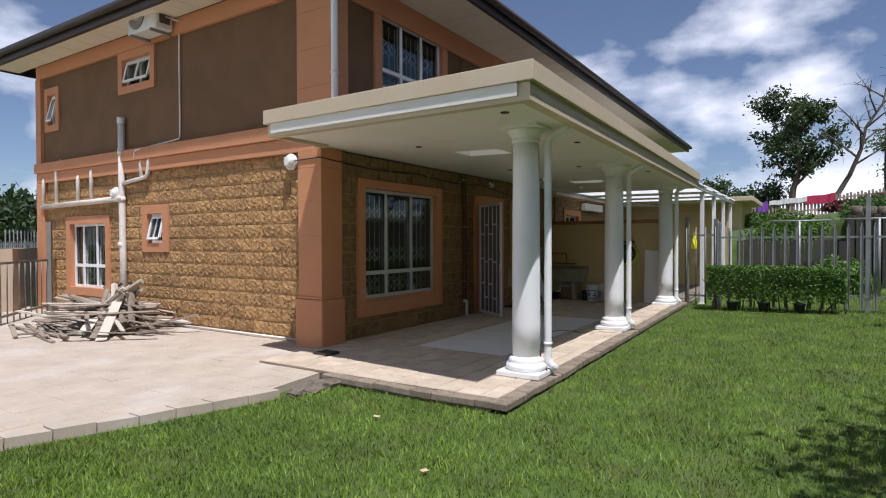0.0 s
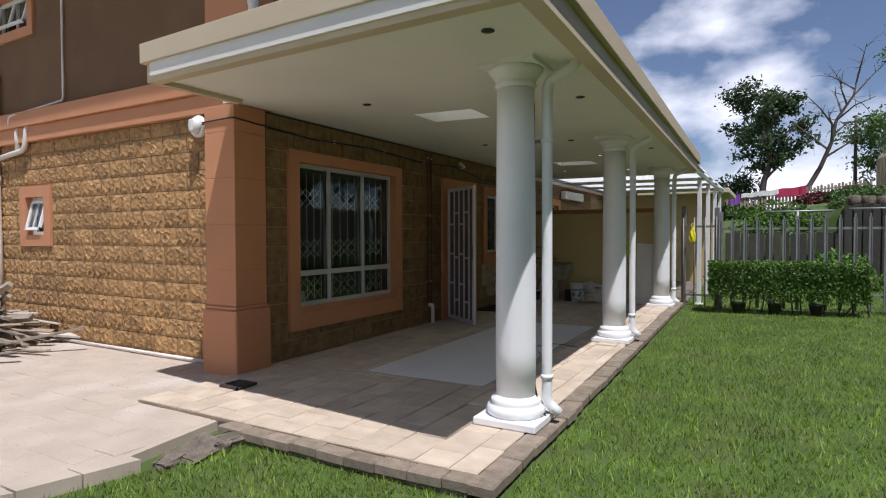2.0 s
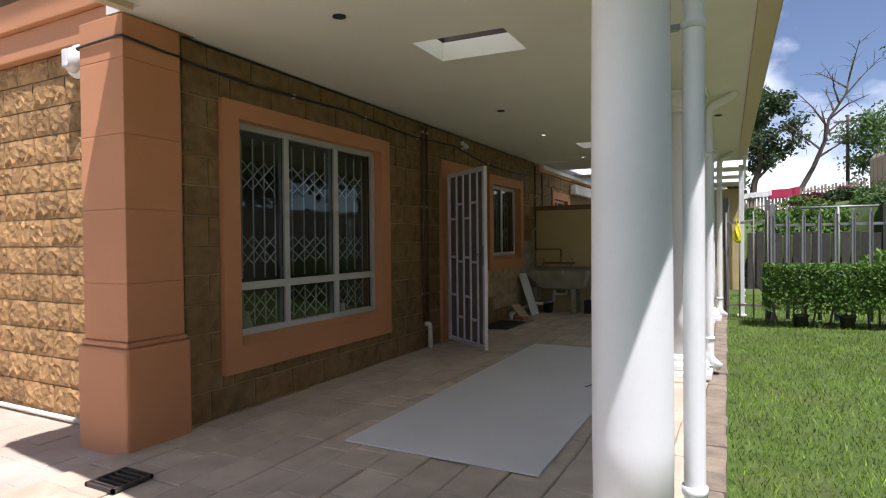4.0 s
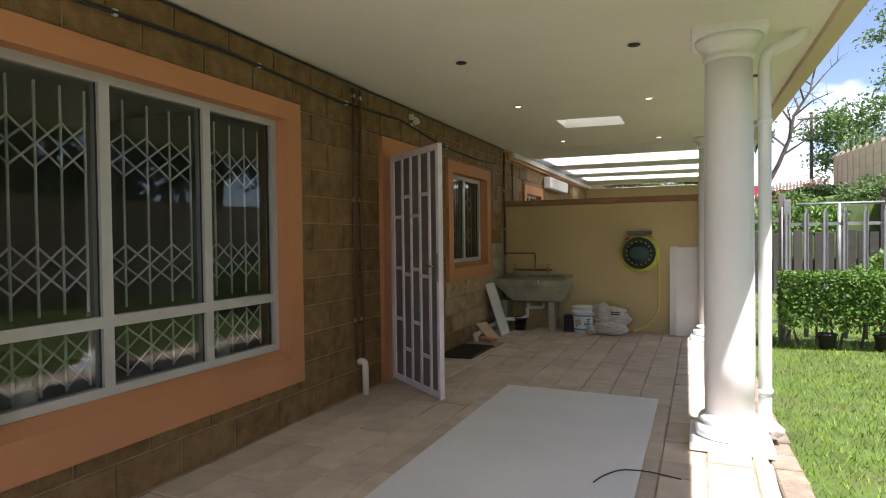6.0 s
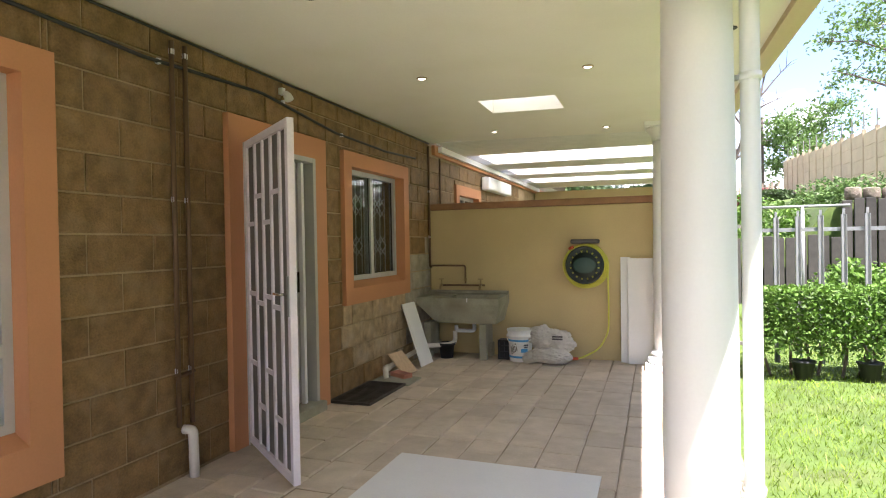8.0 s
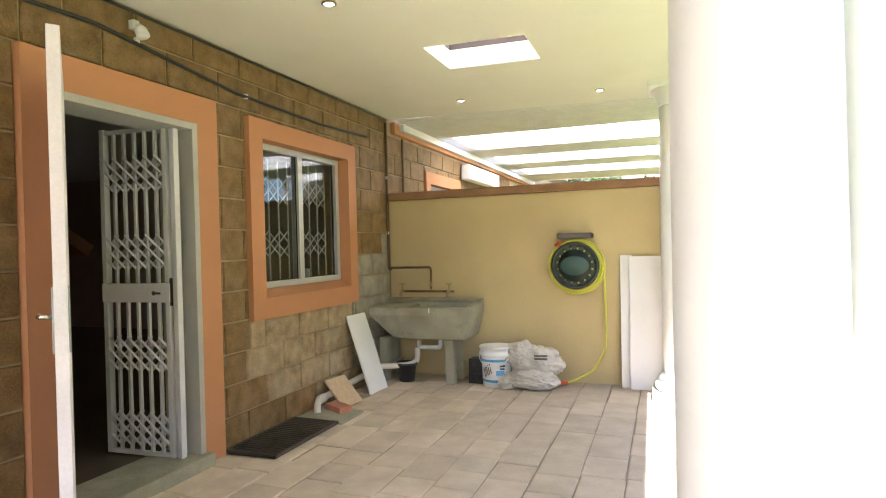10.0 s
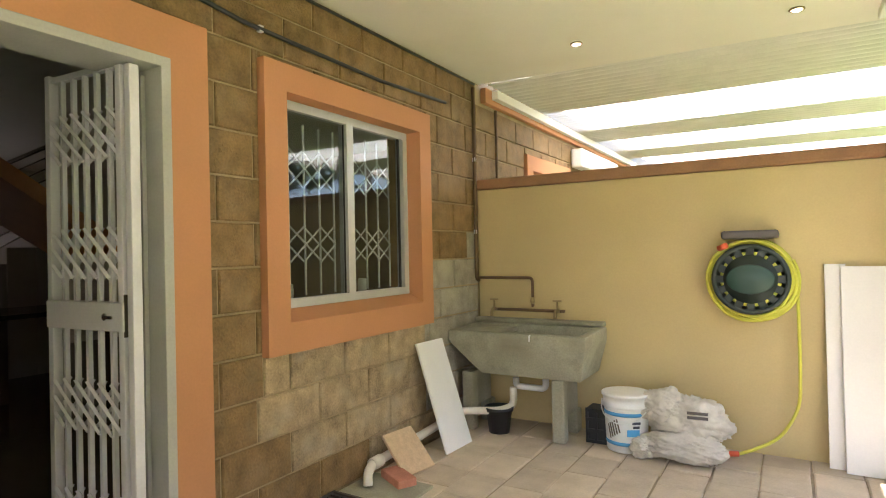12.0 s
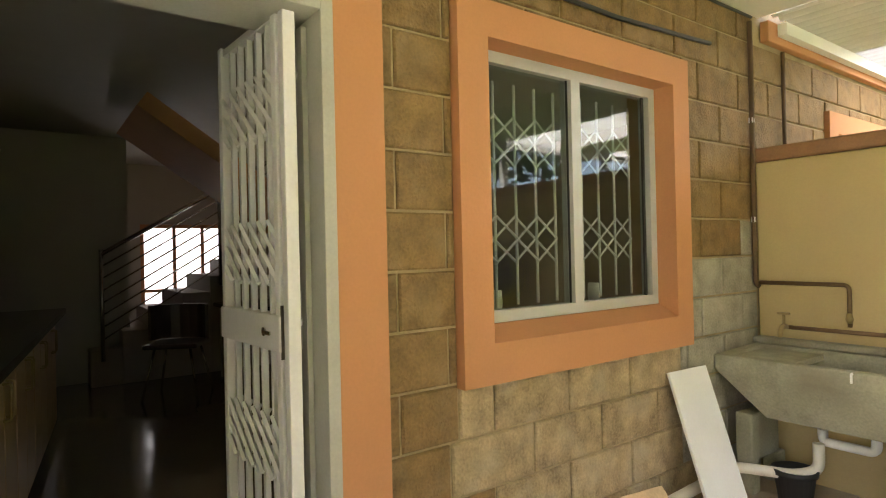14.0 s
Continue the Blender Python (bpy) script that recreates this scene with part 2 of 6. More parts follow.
M = {
    "block": material("painted_block", (0.225, 0.135, 0.055), 0.75, vary=0.36, scale=11, fine=85, bump=1.0, stain=(0.34, 0.24, 0.13), stain_amount=0.5, stain_scale=6, piece=0.16, depth=0.012),
    "worn": material("worn_bare_block", (0.40, 0.295, 0.175), 0.85, vary=0.38, scale=11, fine=85, bump=1.0, stain=(0.46, 0.39, 0.29), stain_amount=0.6, stain_scale=5, piece=0.14, depth=0.012),
    "grey_block": material("bare_grey_block", (0.36, 0.325, 0.26), 0.9, vary=0.3, scale=9, fine=85, bump=1.0, stain=(0.47, 0.44, 0.39), stain_amount=0.6, stain_scale=4, piece=0.14, depth=0.012),
    "coping": material("brown_coping_paint", (0.30, 0.155, 0.075), 0.75, vary=0.15, scale=6, bump=0.3, stain=(0.22, 0.12, 0.07), stain_amount=0.6, stain_scale=5),
    "split": material("split_face_block", (0.40, 0.235, 0.095), 0.9, vary=0.34, scale=18, fine=130, bump=1.0, stain=(0.15, 0.075, 0.03), stain_amount=0.75, stain_scale=16, piece=0.3, depth=0.01),
    "mortar": material("mortar", (0.40, 0.30, 0.18), 0.9, vary=0.2, bump=0.4),
    "brown": material("brown_plaster", (0.165, 0.09, 0.04), 0.85, vary=0.12, scale=2.5, bump=0.3, stain=(0.21, 0.12, 0.055), stain_amount=0.5, stain_scale=0.9),
    "orange": material("terracotta_paint", (0.55, 0.25, 0.118), 0.75, vary=0.05, scale=2, bump=0.2, stain=(0.5, 0.24, 0.12), stain_amount=0.3),
    "white": material("white_paint", (0.85, 0.85, 0.84), 0.4, vary=0.02, scale=2, bump=0.08, stain=(0.7, 0.69, 0.64), stain_amount=0.25),
    "eave": material("eave_board_paint", (0.72, 0.66, 0.52), 0.6, vary=0.04, scale=1.5, bump=0.08),
    "cream": material("cream_paint", (0.59, 0.48, 0.325), 0.6, vary=0.03, scale=1.5, bump=0.08, stain=(0.62, 0.56, 0.43), stain_amount=0.3),
    "soffit": material("soffit_paint", (0.79, 0.76, 0.69), 0.7, vary=0.03, scale=1.2, bump=0.05, stain=(0.70, 0.67, 0.55), stain_amount=0.35),
    "tan": material("tan_plaster", (0.53, 0.415, 0.208), 0.8, vary=0.05, scale=2.2, bump=0.2, stain=(0.46, 0.36, 0.19), stain_amount=0.5, stain_scale=1.2),
    "paver": material("sandstone_paver", (0.55, 0.45, 0.335), 0.8, vary=0.17, scale=7, fine=110, bump=0.3, stain=(0.38, 0.30, 0.215), stain_amount=0.55, stain_scale=2.5, piece=0.45, island=0.0),
    "joint": material("paving_sand", (0.30, 0.235, 0.16), 0.95, vary=0.25, bump=0.5),
    "patio": material("cement_smeared_paving", (0.47, 0.395, 0.31), 0.85, vary=0.12, scale=3, bump=0.4, stain=(0.60, 0.56, 0.50), stain_amount=0.9, stain_scale=0.8, island=0.12),
    "edging": material("weathered_edging", (0.25, 0.20, 0.145), 0.9, vary=0.3, scale=12, bump=0.7, piece=0.3, depth=0.008),
    "rubble": material("rough_concrete", (0.19, 0.155, 0.12), 0.95, vary=0.35, scale=14, bump=1.0, stain=(0.08, 0.09, 0.04), stain_amount=0.6, stain_scale=6, depth=0.02),
    "earth": material("lawn_soil", (0.066, 0.11, 0.018), 0.95, vary=0.3, scale=5, bump=0.6, stain=(0.12, 0.10, 0.05), stain_amount=0.35, stain_scale=2),
    "grass": leafy("grass_blades", (0.172, 0.262, 0.026), 0.5, 0.32, 0.38),
    "leaf": leafy("hedge_leaves", (0.105, 0.205, 0.03), 0.5, 0.3),
    "leaf_dark": leafy("tree_leaves", (0.055, 0.095, 0.03), 0.5, 0.25),
    "leaf_light": leafy("feathery_leaves", (0.11, 0.19, 0.05), 0.45, 0.35),
    "leaf_red": leafy("red_flowers", (0.16, 0.045, 0.04), 0.5, 0.3),
    "bark": material("bark", (0.12, 0.09, 0.07), 0.95, vary=0.3, scale=10, bump=0.8),
    "dead": material("bare_wood", (0.10, 0.08, 0.065), 0.9, vary=0.25, scale=10, bump=0.6),
    "darkroof": material("dark_fascia", (0.045, 0.028, 0.024), 0.5, vary=0.1, bump=0.1),
    "sheet": material("painted_roof_sheet", (0.74, 0.73, 0.70), 0.45, vary=0.06, bump=0.1),
    "rooftile": material("roof_sheet_brown", (0.06, 0.04, 0.035), 0.6, vary=0.15, bump=0.2),
    "clear_sheet": translucent("translucent_sheet", (0.85, 0.87, 0.85)),
    "alu": material("aluminium_frame", (0.53, 0.53, 0.53), 0.45, 0.2, vary=0.04, bump=0.05),
    "grille": material("white_grille_enamel", (0.76, 0.74, 0.78), 0.45, vary=0.05, bump=0.1),
    "frame_paint": material("grey_frame_enamel", (0.45, 0.44, 0.41), 0.5, vary=0.08, bump=0.1),
    "gate_paint": material("grey_gate_enamel", (0.72, 0.665, 0.70), 0.5, vary=0.08, bump=0.1),
    "gate_sheet": material("gate_backing_sheet", (0.15, 0.14, 0.12), 0.55, vary=0.1, bump=0.1),
    "galv": material("galvanised_steel", (0.32, 0.33, 0.33), 0.5, 0.5, vary=0.12, bump=0.1),
    "darkgalv": material("dull_galvanised_steel", (0.23, 0.22, 0.20), 0.6, 0.35, vary=0.15, bump=0.1),
    "glass": pane_glass("window_glass"),
    "frost": material("lamp_glass", (0.75, 0.76, 0.72), 0.25, vary=0.03, bump=0.0),
    "pvc": material("white_plastic_pipe", (0.78, 0.72, 0.64), 0.45, vary=0.05, bump=0.05, stain=(0.5, 0.45, 0.36), stain_amount=0.5),
    "copper": material("old_copper_pipe", (0.19, 0.115, 0.065), 0.6, 0.3, vary=0.2, bump=0.2),
    "paintpipe": material("brown_painted_pipe", (0.12, 0.068, 0.033), 0.6, vary=0.15, bump=0.2),
    "concrete": material("weathered_concrete", (0.34, 0.325, 0.24), 0.9, vary=0.2, scale=8, bump=0.6, stain=(0.19, 0.17, 0.12), stain_amount=0.7, stain_scale=4),
    "board": material("grey_white_board", (0.74, 0.72, 0.69), 0.6, vary=0.04, scale=2, bump=0.08, stain=(0.64, 0.62, 0.58), stain_amount=0.3),
    "whiteboard": material("white_laminate", (0.82, 0.82, 0.82), 0.35, vary=0.03, bump=0.03),
    "rawboard": material("raw_chipboard", (0.58, 0.42, 0.27), 0.8, vary=0.1, scale=30, bump=0.2),
    "brick": material("red_brick", (0.48, 0.20, 0.13), 0.9, vary=0.15, scale=12, bump=0.4),
    "plastic_white": material("white_plastic", (0.78, 0.78, 0.76), 0.4, vary=0.05, bump=0.02, stain=(0.6, 0.58, 0.52), stain_amount=0.4, stain_scale=8),
    "blue": material("blue_print", (0.07, 0.33, 0.62), 0.45, vary=0.05, bump=0),
    "ink": material("dark_print", (0.03, 0.04, 0.06), 0.5, vary=0.05, bump=0),
    "sack": material("woven_plastic_sack", (0.58, 0.535, 0.465), 0.7, vary=0.1, scale=20, fine=300, bump=0.4),
    "black": material("black_plastic", (0.025, 0.025, 0.028), 0.5, vary=0.1, bump=0.1),
    "hose": material("yellow_green_hose", (0.58, 0.56, 0.07), 0.45, vary=0.08, bump=0.05),
    "reel": material("dark_green_plastic", (0.019, 0.030, 0.026), 0.5, vary=0.08, bump=0.05),
    "reel_green": material("dark_teal_plastic", (0.03, 0.07, 0.058), 0.45, vary=0.08, bump=0.05),
    "reel_grey": material("dark_grey_plastic", (0.09, 0.075, 0.07), 0.5, vary=0.08, bump=0.05),
    "red": material("orange_red_plastic", (0.65, 0.10, 0.04), 0.45, vary=0.05, bump=0.02),
    "yellow": material("yellow_plastic", (0.80, 0.72, 0.03), 0.5, vary=0.06, bump=0.1),
    "iron": material("rusty_iron", (0.085, 0.07, 0.058), 0.75, 0.4, vary=0.25, bump=0.4),
    "chrome": material("chrome", (0.62, 0.60, 0.56), 0.2, 1.0, vary=0.03, bump=0),
    "brass": material("tarnished_brass", (0.38, 0.29, 0.15), 0.45, 0.7, vary=0.15, bump=0.1),
    "old_board": material("dark_weathered_board", (0.065, 0.06, 0.052), 0.95, vary=0.3, scale=8, bump=0.5, piece=0.6),
    "timber": material("weathered_timber", (0.30, 0.245, 0.185), 0.9, vary=0.3, scale=10, bump=0.6, piece=0.5),
    "pale_timber": material("pale_scrap_board", (0.60, 0.54, 0.45), 0.85, vary=0.12, scale=8, bump=0.4, piece=0.3),
    "precast": material("precast_wall", (0.48, 0.37, 0.25), 0.9, vary=0.1, scale=2, bump=0.3, piece=0.25),
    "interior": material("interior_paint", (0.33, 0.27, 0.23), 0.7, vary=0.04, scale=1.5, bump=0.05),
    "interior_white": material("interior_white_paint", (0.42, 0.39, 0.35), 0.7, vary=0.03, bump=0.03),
    "interior_orange": material("interior_orange_paint", (0.55, 0.27, 0.13), 0.7, vary=0.04, bump=0.03),
    "floor_tile": material("polished_floor_tile", (0.16, 0.13, 0.10), 0.14, vary=0.08, scale=1.5, bump=0.0),
    "cabinet": material("maple_laminate", (0.45, 0.28, 0.14), 0.45, vary=0.08, scale=3, bump=0.05),
    "granite": material("dark_granite", (0.03, 0.028, 0.027), 0.15, vary=0.3, scale=60, bump=0),
    "wood": material("dark_stained_wood", (0.08, 0.05, 0.035), 0.4, vary=0.2, scale=6, bump=0.1),
    "purple": material("purple_cloth", (0.20, 0.07, 0.36), 0.9, vary=0.1, bump=0.2),
    "crimson": material("crimson_cloth", (0.42, 0.03, 0.08), 0.9, vary=0.1, bump=0.2),
    "cloth": material("white_cloth", (0.70, 0.68, 0.64), 0.9, vary=0.06, bump=0.2),
    "daylight": glowing("window_daylight", (0.9, 0.95, 1.0), 0.35),
    "lamp_on": glowing("downlight_glow", (1.0, 0.93, 0.8), 1.5),
    "lamp_gold": glowing("warm_bulb", (1.0, 0.62, 0.2), 0.6),
}


# ---- building helpers ----
def shape():
    return bmesh.new()


def box(bm, x0, x1, y0, y1, z0, z1, bevel=0.0, m=None):
    g = bmesh.ops.create_cube(bm, size=1.0)["verts"]
    for v in g:
        v.co = Vector((x0 + (v.co.x + 0.5) * (x1 - x0), y0 + (v.co.y + 0.5) * (y1 - y0), z0 + (v.co.z + 0.5) * (z1 - z0)))
    if m is not None:
        bmesh.ops.transform(bm, matrix=m, verts=g)
    if bevel:
        edges = list({e for v in g for e in v.link_edges})
        bmesh.ops.bevel(bm, geom=edges, offset=bevel, segments=2, affect="EDGES", profile=0.5)
    return bm


def tube(bm, points, r, seg=10, cap=True):
    """A round tube along a polyline; r is one radius, or one for each point."""
    pts = [Vector(p) for p in points]
    rs = r if isinstance(r, (list, tuple)) else [r] * len(pts)
    rings, up = [], None
    for i, p in enumerate(pts):
        d = (pts[min(i + 1, len(pts) - 1)] - pts[max(i - 1, 0)]).normalized()
        if up is None:
            up = Vector((0, 0, 1)) if abs(d.z) < 0.9 else Vector((1, 0, 0))
        side = d.cross(up).normalized()
        up = side.cross(d).normalized()
        rings.append([bm.verts.new(p + (side * math.cos(a) + up * math.sin(a)) * rs[i]) for a in (2 * math.pi * k / seg for k in range(seg))])
    for a, b in zip(rings, rings[1:]):
        for k in range(seg):
            f = bm.faces.new((a[k], a[(k + 1) % seg], b[(k + 1) % seg], b[k]))
            f.smooth = seg > 6
    if cap:
        bm.faces.new(rings[0])
        bm.faces.new(list(reversed(rings[-1])))
    return bm


def bend(points, r, n=5):
    """Rounds the corners of a polyline with radius r."""
    pts = [Vector(p) for p in points]
    out = [pts[0]]
    for a, b, c in zip(pts, pts[1:], pts[2:]):
        u, w = (a - b), (c - b)
        k = min(r, u.length * 0.45, w.length * 0.45)
        p, q = b + u.normalized() * k, b + w.normalized() * k
        for i in range(n + 1):
            s = i / n
            out.append(p * (1 - s) ** 2 + b * 2 * s * (1 - s) + q * s * s)
    return out + [pts[-1]]


def lathe(bm, profile, seg=32, at=(0, 0, 0), m=None):
    """Turns a profile of (radius, height) about a vertical axis."""
    at = Vector(at)
    rings = []
    for r, z in profile:
        rings.append([bm.verts.new(at + Vector((r * math.cos(2 * math.pi * k / seg), r * math.sin(2 * math.pi * k / seg), z))) for k in range(seg)])
    for a, b in zip(rings, rings[1:]):
        for k in range(seg):
            bm.faces.new((a[k], a[(k + 1) % seg], b[(k + 1) % seg], b[k])).smooth = True
    if profile[0][0] > 1e-4:
        bm.faces.new(list(reversed(rings[0])))
    if profile[-1][0] > 1e-4:
        bm.faces.new(rings[-1])
    if m is not None:
        bmesh.ops.transform(bm, matrix=m, verts=[v for ring in rings for v in ring])
    return bm


def prism(bm, outline, z0, z1):
    """An upright prism over an outline of (x, y)."""
    a = [bm.verts.new((x, y, z0)) for x, y in outline]
    b = [bm.verts.new((x, y, z1)) for x, y in outline]
    n = len(a)
    bm.faces.new(list(reversed(a)))
    bm.faces.new(b)
    for k in range(n):
        bm.faces.new((a[k], a[(k + 1) % n], b[(k + 1) % n], b[k]))
    return bm


def mesh_of(name, bm, mat):
    bmesh.ops.recalc_face_normals(bm, faces=bm.faces)
    me = bpy.data.meshes.new(name)
    bm.to_mesh(me)
    bm.free()
    me.materials.append(M[mat])
    return me


def part(name, bm, mat, parent, label=""):
    ob = new(name, bm if isinstance(bm, bpy.types.Mesh) else mesh_of(name, bm, mat))
    ob.parent = parent
    return tagged(ob, label)


def thing(name, label, category, at=(0, 0, 0), group="", kind=""):
    """An Empty at the thing's base, to hold its parts, which are built about it."""
    ob = new(name)
    ob.empty_display_size = 0.1
    ob.matrix_world = pose(*at)
    return tagged(ob, label, category, group, kind)


def single(name, bm, mat, label, category="", group="", kind=""):
    return tagged(new(name, mesh_of(name, bm, mat)), label, category, group, kind)


def structure(name, bm, mat, label):
    return single(name, bm, mat, label, kind="structure")


def loose_mesh(name, verts, faces, mat):
    me = bpy.data.meshes.new(name)
    me.from_pydata(verts, [], faces)
    me.materials.append(M[mat])
    return me


def wall_pieces(bm, axis, face, back, a0, a1, z0, z1, holes):
    """A wall along one axis with rectangular holes (a0, a1, z0, z1), as butted boxes."""
    cuts = sorted({a0, a1, *[h[0] for h in holes], *[h[1] for h in holes]})
    for c0, c1 in zip(cuts, cuts[1:]):
        spans, z = [], z0
        for h in sorted((h for h in holes if h[0] <= c0 + 1e-6 and h[1] >= c1 - 1e-6), key=lambda h: h[2]):
            if h[2] > z:
                spans.append((z, h[2]))
            z = h[3]
        if z < z1:
            spans.append((z, z1))
        for s0, s1 in spans:
            if axis == "y":
                box(bm, min(face, back), max(face, back), c0, c1, s0, s1)
            else:
                box(bm, c0, c1, min(face, back), max(face, back), s0, s1)
    return bm


# ---- ground and slab ----
def lawn_height(x, y):
    return -0.10 + max(0.0, min(1.0, (x - 3.2) / 4)) * 0.10 * max(0.0, min(1.0, (y + 2) / 8)) - max(0.0, -y - 1) * 0.004


def ramp(v, a, b):
    s = max(0.0, min(1.0, (v - a) / (b - a)))
    return s * s * (3 - 2 * s)


def rise(x, y):
    """The terrace and hillside behind the garden."""
    step = (1.3 + 0.7 * ramp(x, 5.4, 6.0)) * ramp(y, 14.5, 14.75) * max(ramp(x, 3.35, 3.6), ramp(y, 19.8, 21.0))
    hill = max(2.3, min(3.7, 2.4 + 0.145 * (x - 1.6)))
    return step + (hill - step) * ramp(y, 15, 42) * min(1.0, step / 1.3)


def build_ground():
    xs = [-400, -60, -20, -9, -6, -4, -2, 0, 1, 2, 2.8] + [3.35, 3.42, 3.5, 3.6] + [4.0 + 0.5 * i for i in range(22)] + [17, 24, 60, 400]
    ys = [-400, -60, -20, -12, -9, -7, -5, -3, -1, 1, 3, 5, 7] + [8 + 0.6 * i for i in range(11)] + [14.5, 14.56, 14.63, 14.69, 14.75, 16, 18, 19.8, 20.1, 20.4, 20.7, 21, 23, 26, 30, 34, 38, 42, 45, 60, 400]
    verts = [(x, y, lawn_height(x, y) + rise(x, y)) for y in ys for x in xs]
    w = len(xs)
    faces = [(j * w + i, j * w + i + 1, (j + 1) * w + i + 1, (j + 1) * w + i) for j in range(len(ys) - 1) for i in range(w - 1)]
    tagged(new("ground", loose_mesh("ground", verts, faces, "earth")), "green lawn soil running out to the horizon", kind="structure")


build_ground()

PATIO_EDGE = [(1.10, -1.13), (1.16, -1.85), (1.00, -2.45), (0.82, -3.0), (0.55, -3.8), (0.12, -4.95), (-0.35, -6.25), (-1.0, -9)]


def side_edge(y):
    """The outer edge of the veranda floor, which closes in on the house a little along its length."""
    return 3.165 - 0.022 * y


base = prism(shape(), [(0.0, -1.13), (side_edge(-1.13) - 0.15, -1.13), (side_edge(13.6) - 0.1, 13.6), (0.0, 13.6)], -0.35, -0.028)
structure("slab", base, "rubble", "rough concrete slab under the veranda paving")
patio = prism(shape(), [(-12, -9)] + list(reversed([(x - 0.12, y) for x, y in PATIO_EDGE[1:]])) + [(0.95, -1.13), (0.0, -1.13), (0.0, 0.12), (-12, 0.12)], -0.4, -0.034)
structure("patio_bed", patio, "patio", "cement bed under the sunlit side paving")

# ---- house walls ----
W1 = (0.71, 2.54, 0.47, 2.10)
DOOR = (3.965, 4.83, 0.0, 2.02)
W2 = (5.436, 6.585, 0.93, 2.03)
UW = (1.10, 2.72, 3.60, 4.68)
FARW = (8.52, 9.45, 1.25, 1.99)


def wider(h, k=0.02):
    return (h[0] - k, h[1] + k, h[2] - k, h[3] + k)


east = wall_pieces(shape(), "y", -0.012, -0.24, 0.14, 19.0, -0.3, 2.75, [wider(h) for h in (W1, DOOR, W2, FARW)])
wall_east = structure("wall_east", east, "mortar", "brown painted block wall along the veranda")
east_up = wall_pieces(shape(), "y", -0.004, -0.24, 0.14, 19.0, 2.75, 5.0, [wider(UW)])
wall_east_upper = structure("wall_east_upper", east_up, "brown", "brown plastered upper storey wall")
GW = (-6.98, -5.66, 0.48, 1.70)
GS = (-4.30, -3.84, 1.33, 1.83)
GU1 = (-5.03, -4.16, 4.10, 4.57)
GU2 = (-7.83, -7.50, 3.72, 4.34)
south = wall_pieces(shape(), "x", 0.112, 0.34, -8.2, -0.24, -0.3, 2.56, [wider(GW), wider(GS)])
wall_south = structure("wall_south", south, "mortar", "split-face block wall on the sunlit gable side")
south_up = wall_pieces(shape(), "x", 0.10, 0.34, -8.2, -0.24, 2.56, 5.0, [wider(GU1), wider(GU2)])
structure("wall_south_upper", south_up, "brown", "smooth brown plastered upper gable wall")
structure("wall_west", box(shape(), -8.2, -7.96, 0.34, 19, -0.3, 5.0), "brown", "brown plastered far side wall of the house")
structure("wall_north", box(shape(), -7.96, -0.24, 18.76, 19, -0.3, 5.0), "brown", "brown plastered end wall of the house")


# pier on the corner, band course, plinths and quoins
pier_ = structure("pier", box(shape(), -0.40, 0.078, -0.20, 0.245, -0.3, 0.60, 0.02), "orange", "terracotta painted corner pier with a stepped plinth")
part("plinth_cap", box(shape(), -0.385, 0.063, -0.185, 0.23, 0.602, 0.635, 0.012), "orange", pier_)
levels = (0.637, 0.98, 1.42, 1.86, 2.30, 2.555)
for z0, z1 in zip(levels, levels[1:]):
    part("course", box(shape(), -0.37, 0.048, -0.17, 0.215, z0, z1, 0.006), "orange", pier_)
levels = (2.962, 3.4, 3.9, 4.4, 4.955)
for z0, z1 in zip(levels, levels[1:]):
    part("course", box(shape(), -0.56, 0.062, 0.0, 0.34, z0, z1, 0.008), "orange", pier_)
band = shape()
box(band, -8.26, 0.05, 0.03, 0.34, 2.56, 2.76, 0.008)
box(band, -8.28, 0.062, -0.01, 0.34, 2.762, 2.96, 0.008)
box(band, -8.26, -0.562, 0.04, 0.34, 4.70, 4.96, 0.008)
structure("trim_south", band, "orange", "terracotta painted band courses on the gable wall")
band = shape()
box(band, -0.004, 0.05, 0.365, 18.9, 4.62, 4.96, 0.006)
structure("trim_east", band, "orange", "terracotta painted band under the eaves")
quoin = shape()
box(quoin, -8.27, -7.95, 0.03, 0.34, -0.3, 2.556, 0.01)
box(quoin, -8.27, -8.06, 0.03, 0.34, 2.962, 4.698, 0.01)
structure("trim_corner", quoin, "orange", "terracotta painted quoin on the far corner")

# ---- roof of the house ----
eave = shape()
box(eave, -9.0, 0.95, -0.45, 0.03, 4.962, 5.0)
box(eave, 0.051, 0.95, 0.031, 19.8, 4.962, 5.0)
for k in range(16):
    x = -8.9 + 0.62 * k
    box(eave, x - 0.008, x + 0.008, -0.45, 0.03, 4.957, 4.963)
for k in range(31):
    y = 0.1 + 0.62 * k
    box(eave, 0.052, 0.95, y - 0.008, y + 0.008, 4.957, 4.963)
structure("ceiling_eaves", eave, "eave", "cream eave boards with cover strips")
fas = shape()
box(fas, -9.06, 1.02, -0.52, -0.45, 4.93, 5.14, 0.01)
box(fas, 0.95, 1.02, -0.449, 19.8, 4.93, 5.14, 0.01)
box(fas, -9.06, -9.00, -0.449, 19.8, 4.93, 5.14, 0.01)
tube(fas, [(-9.06, -0.58, 5.10), (1.08, -0.58, 5.10), (1.08, 19.8, 5.10)], 0.065, 8)
structure("roof_fascia", fas, "darkroof", "dark brown fascia and gutter along the eaves")


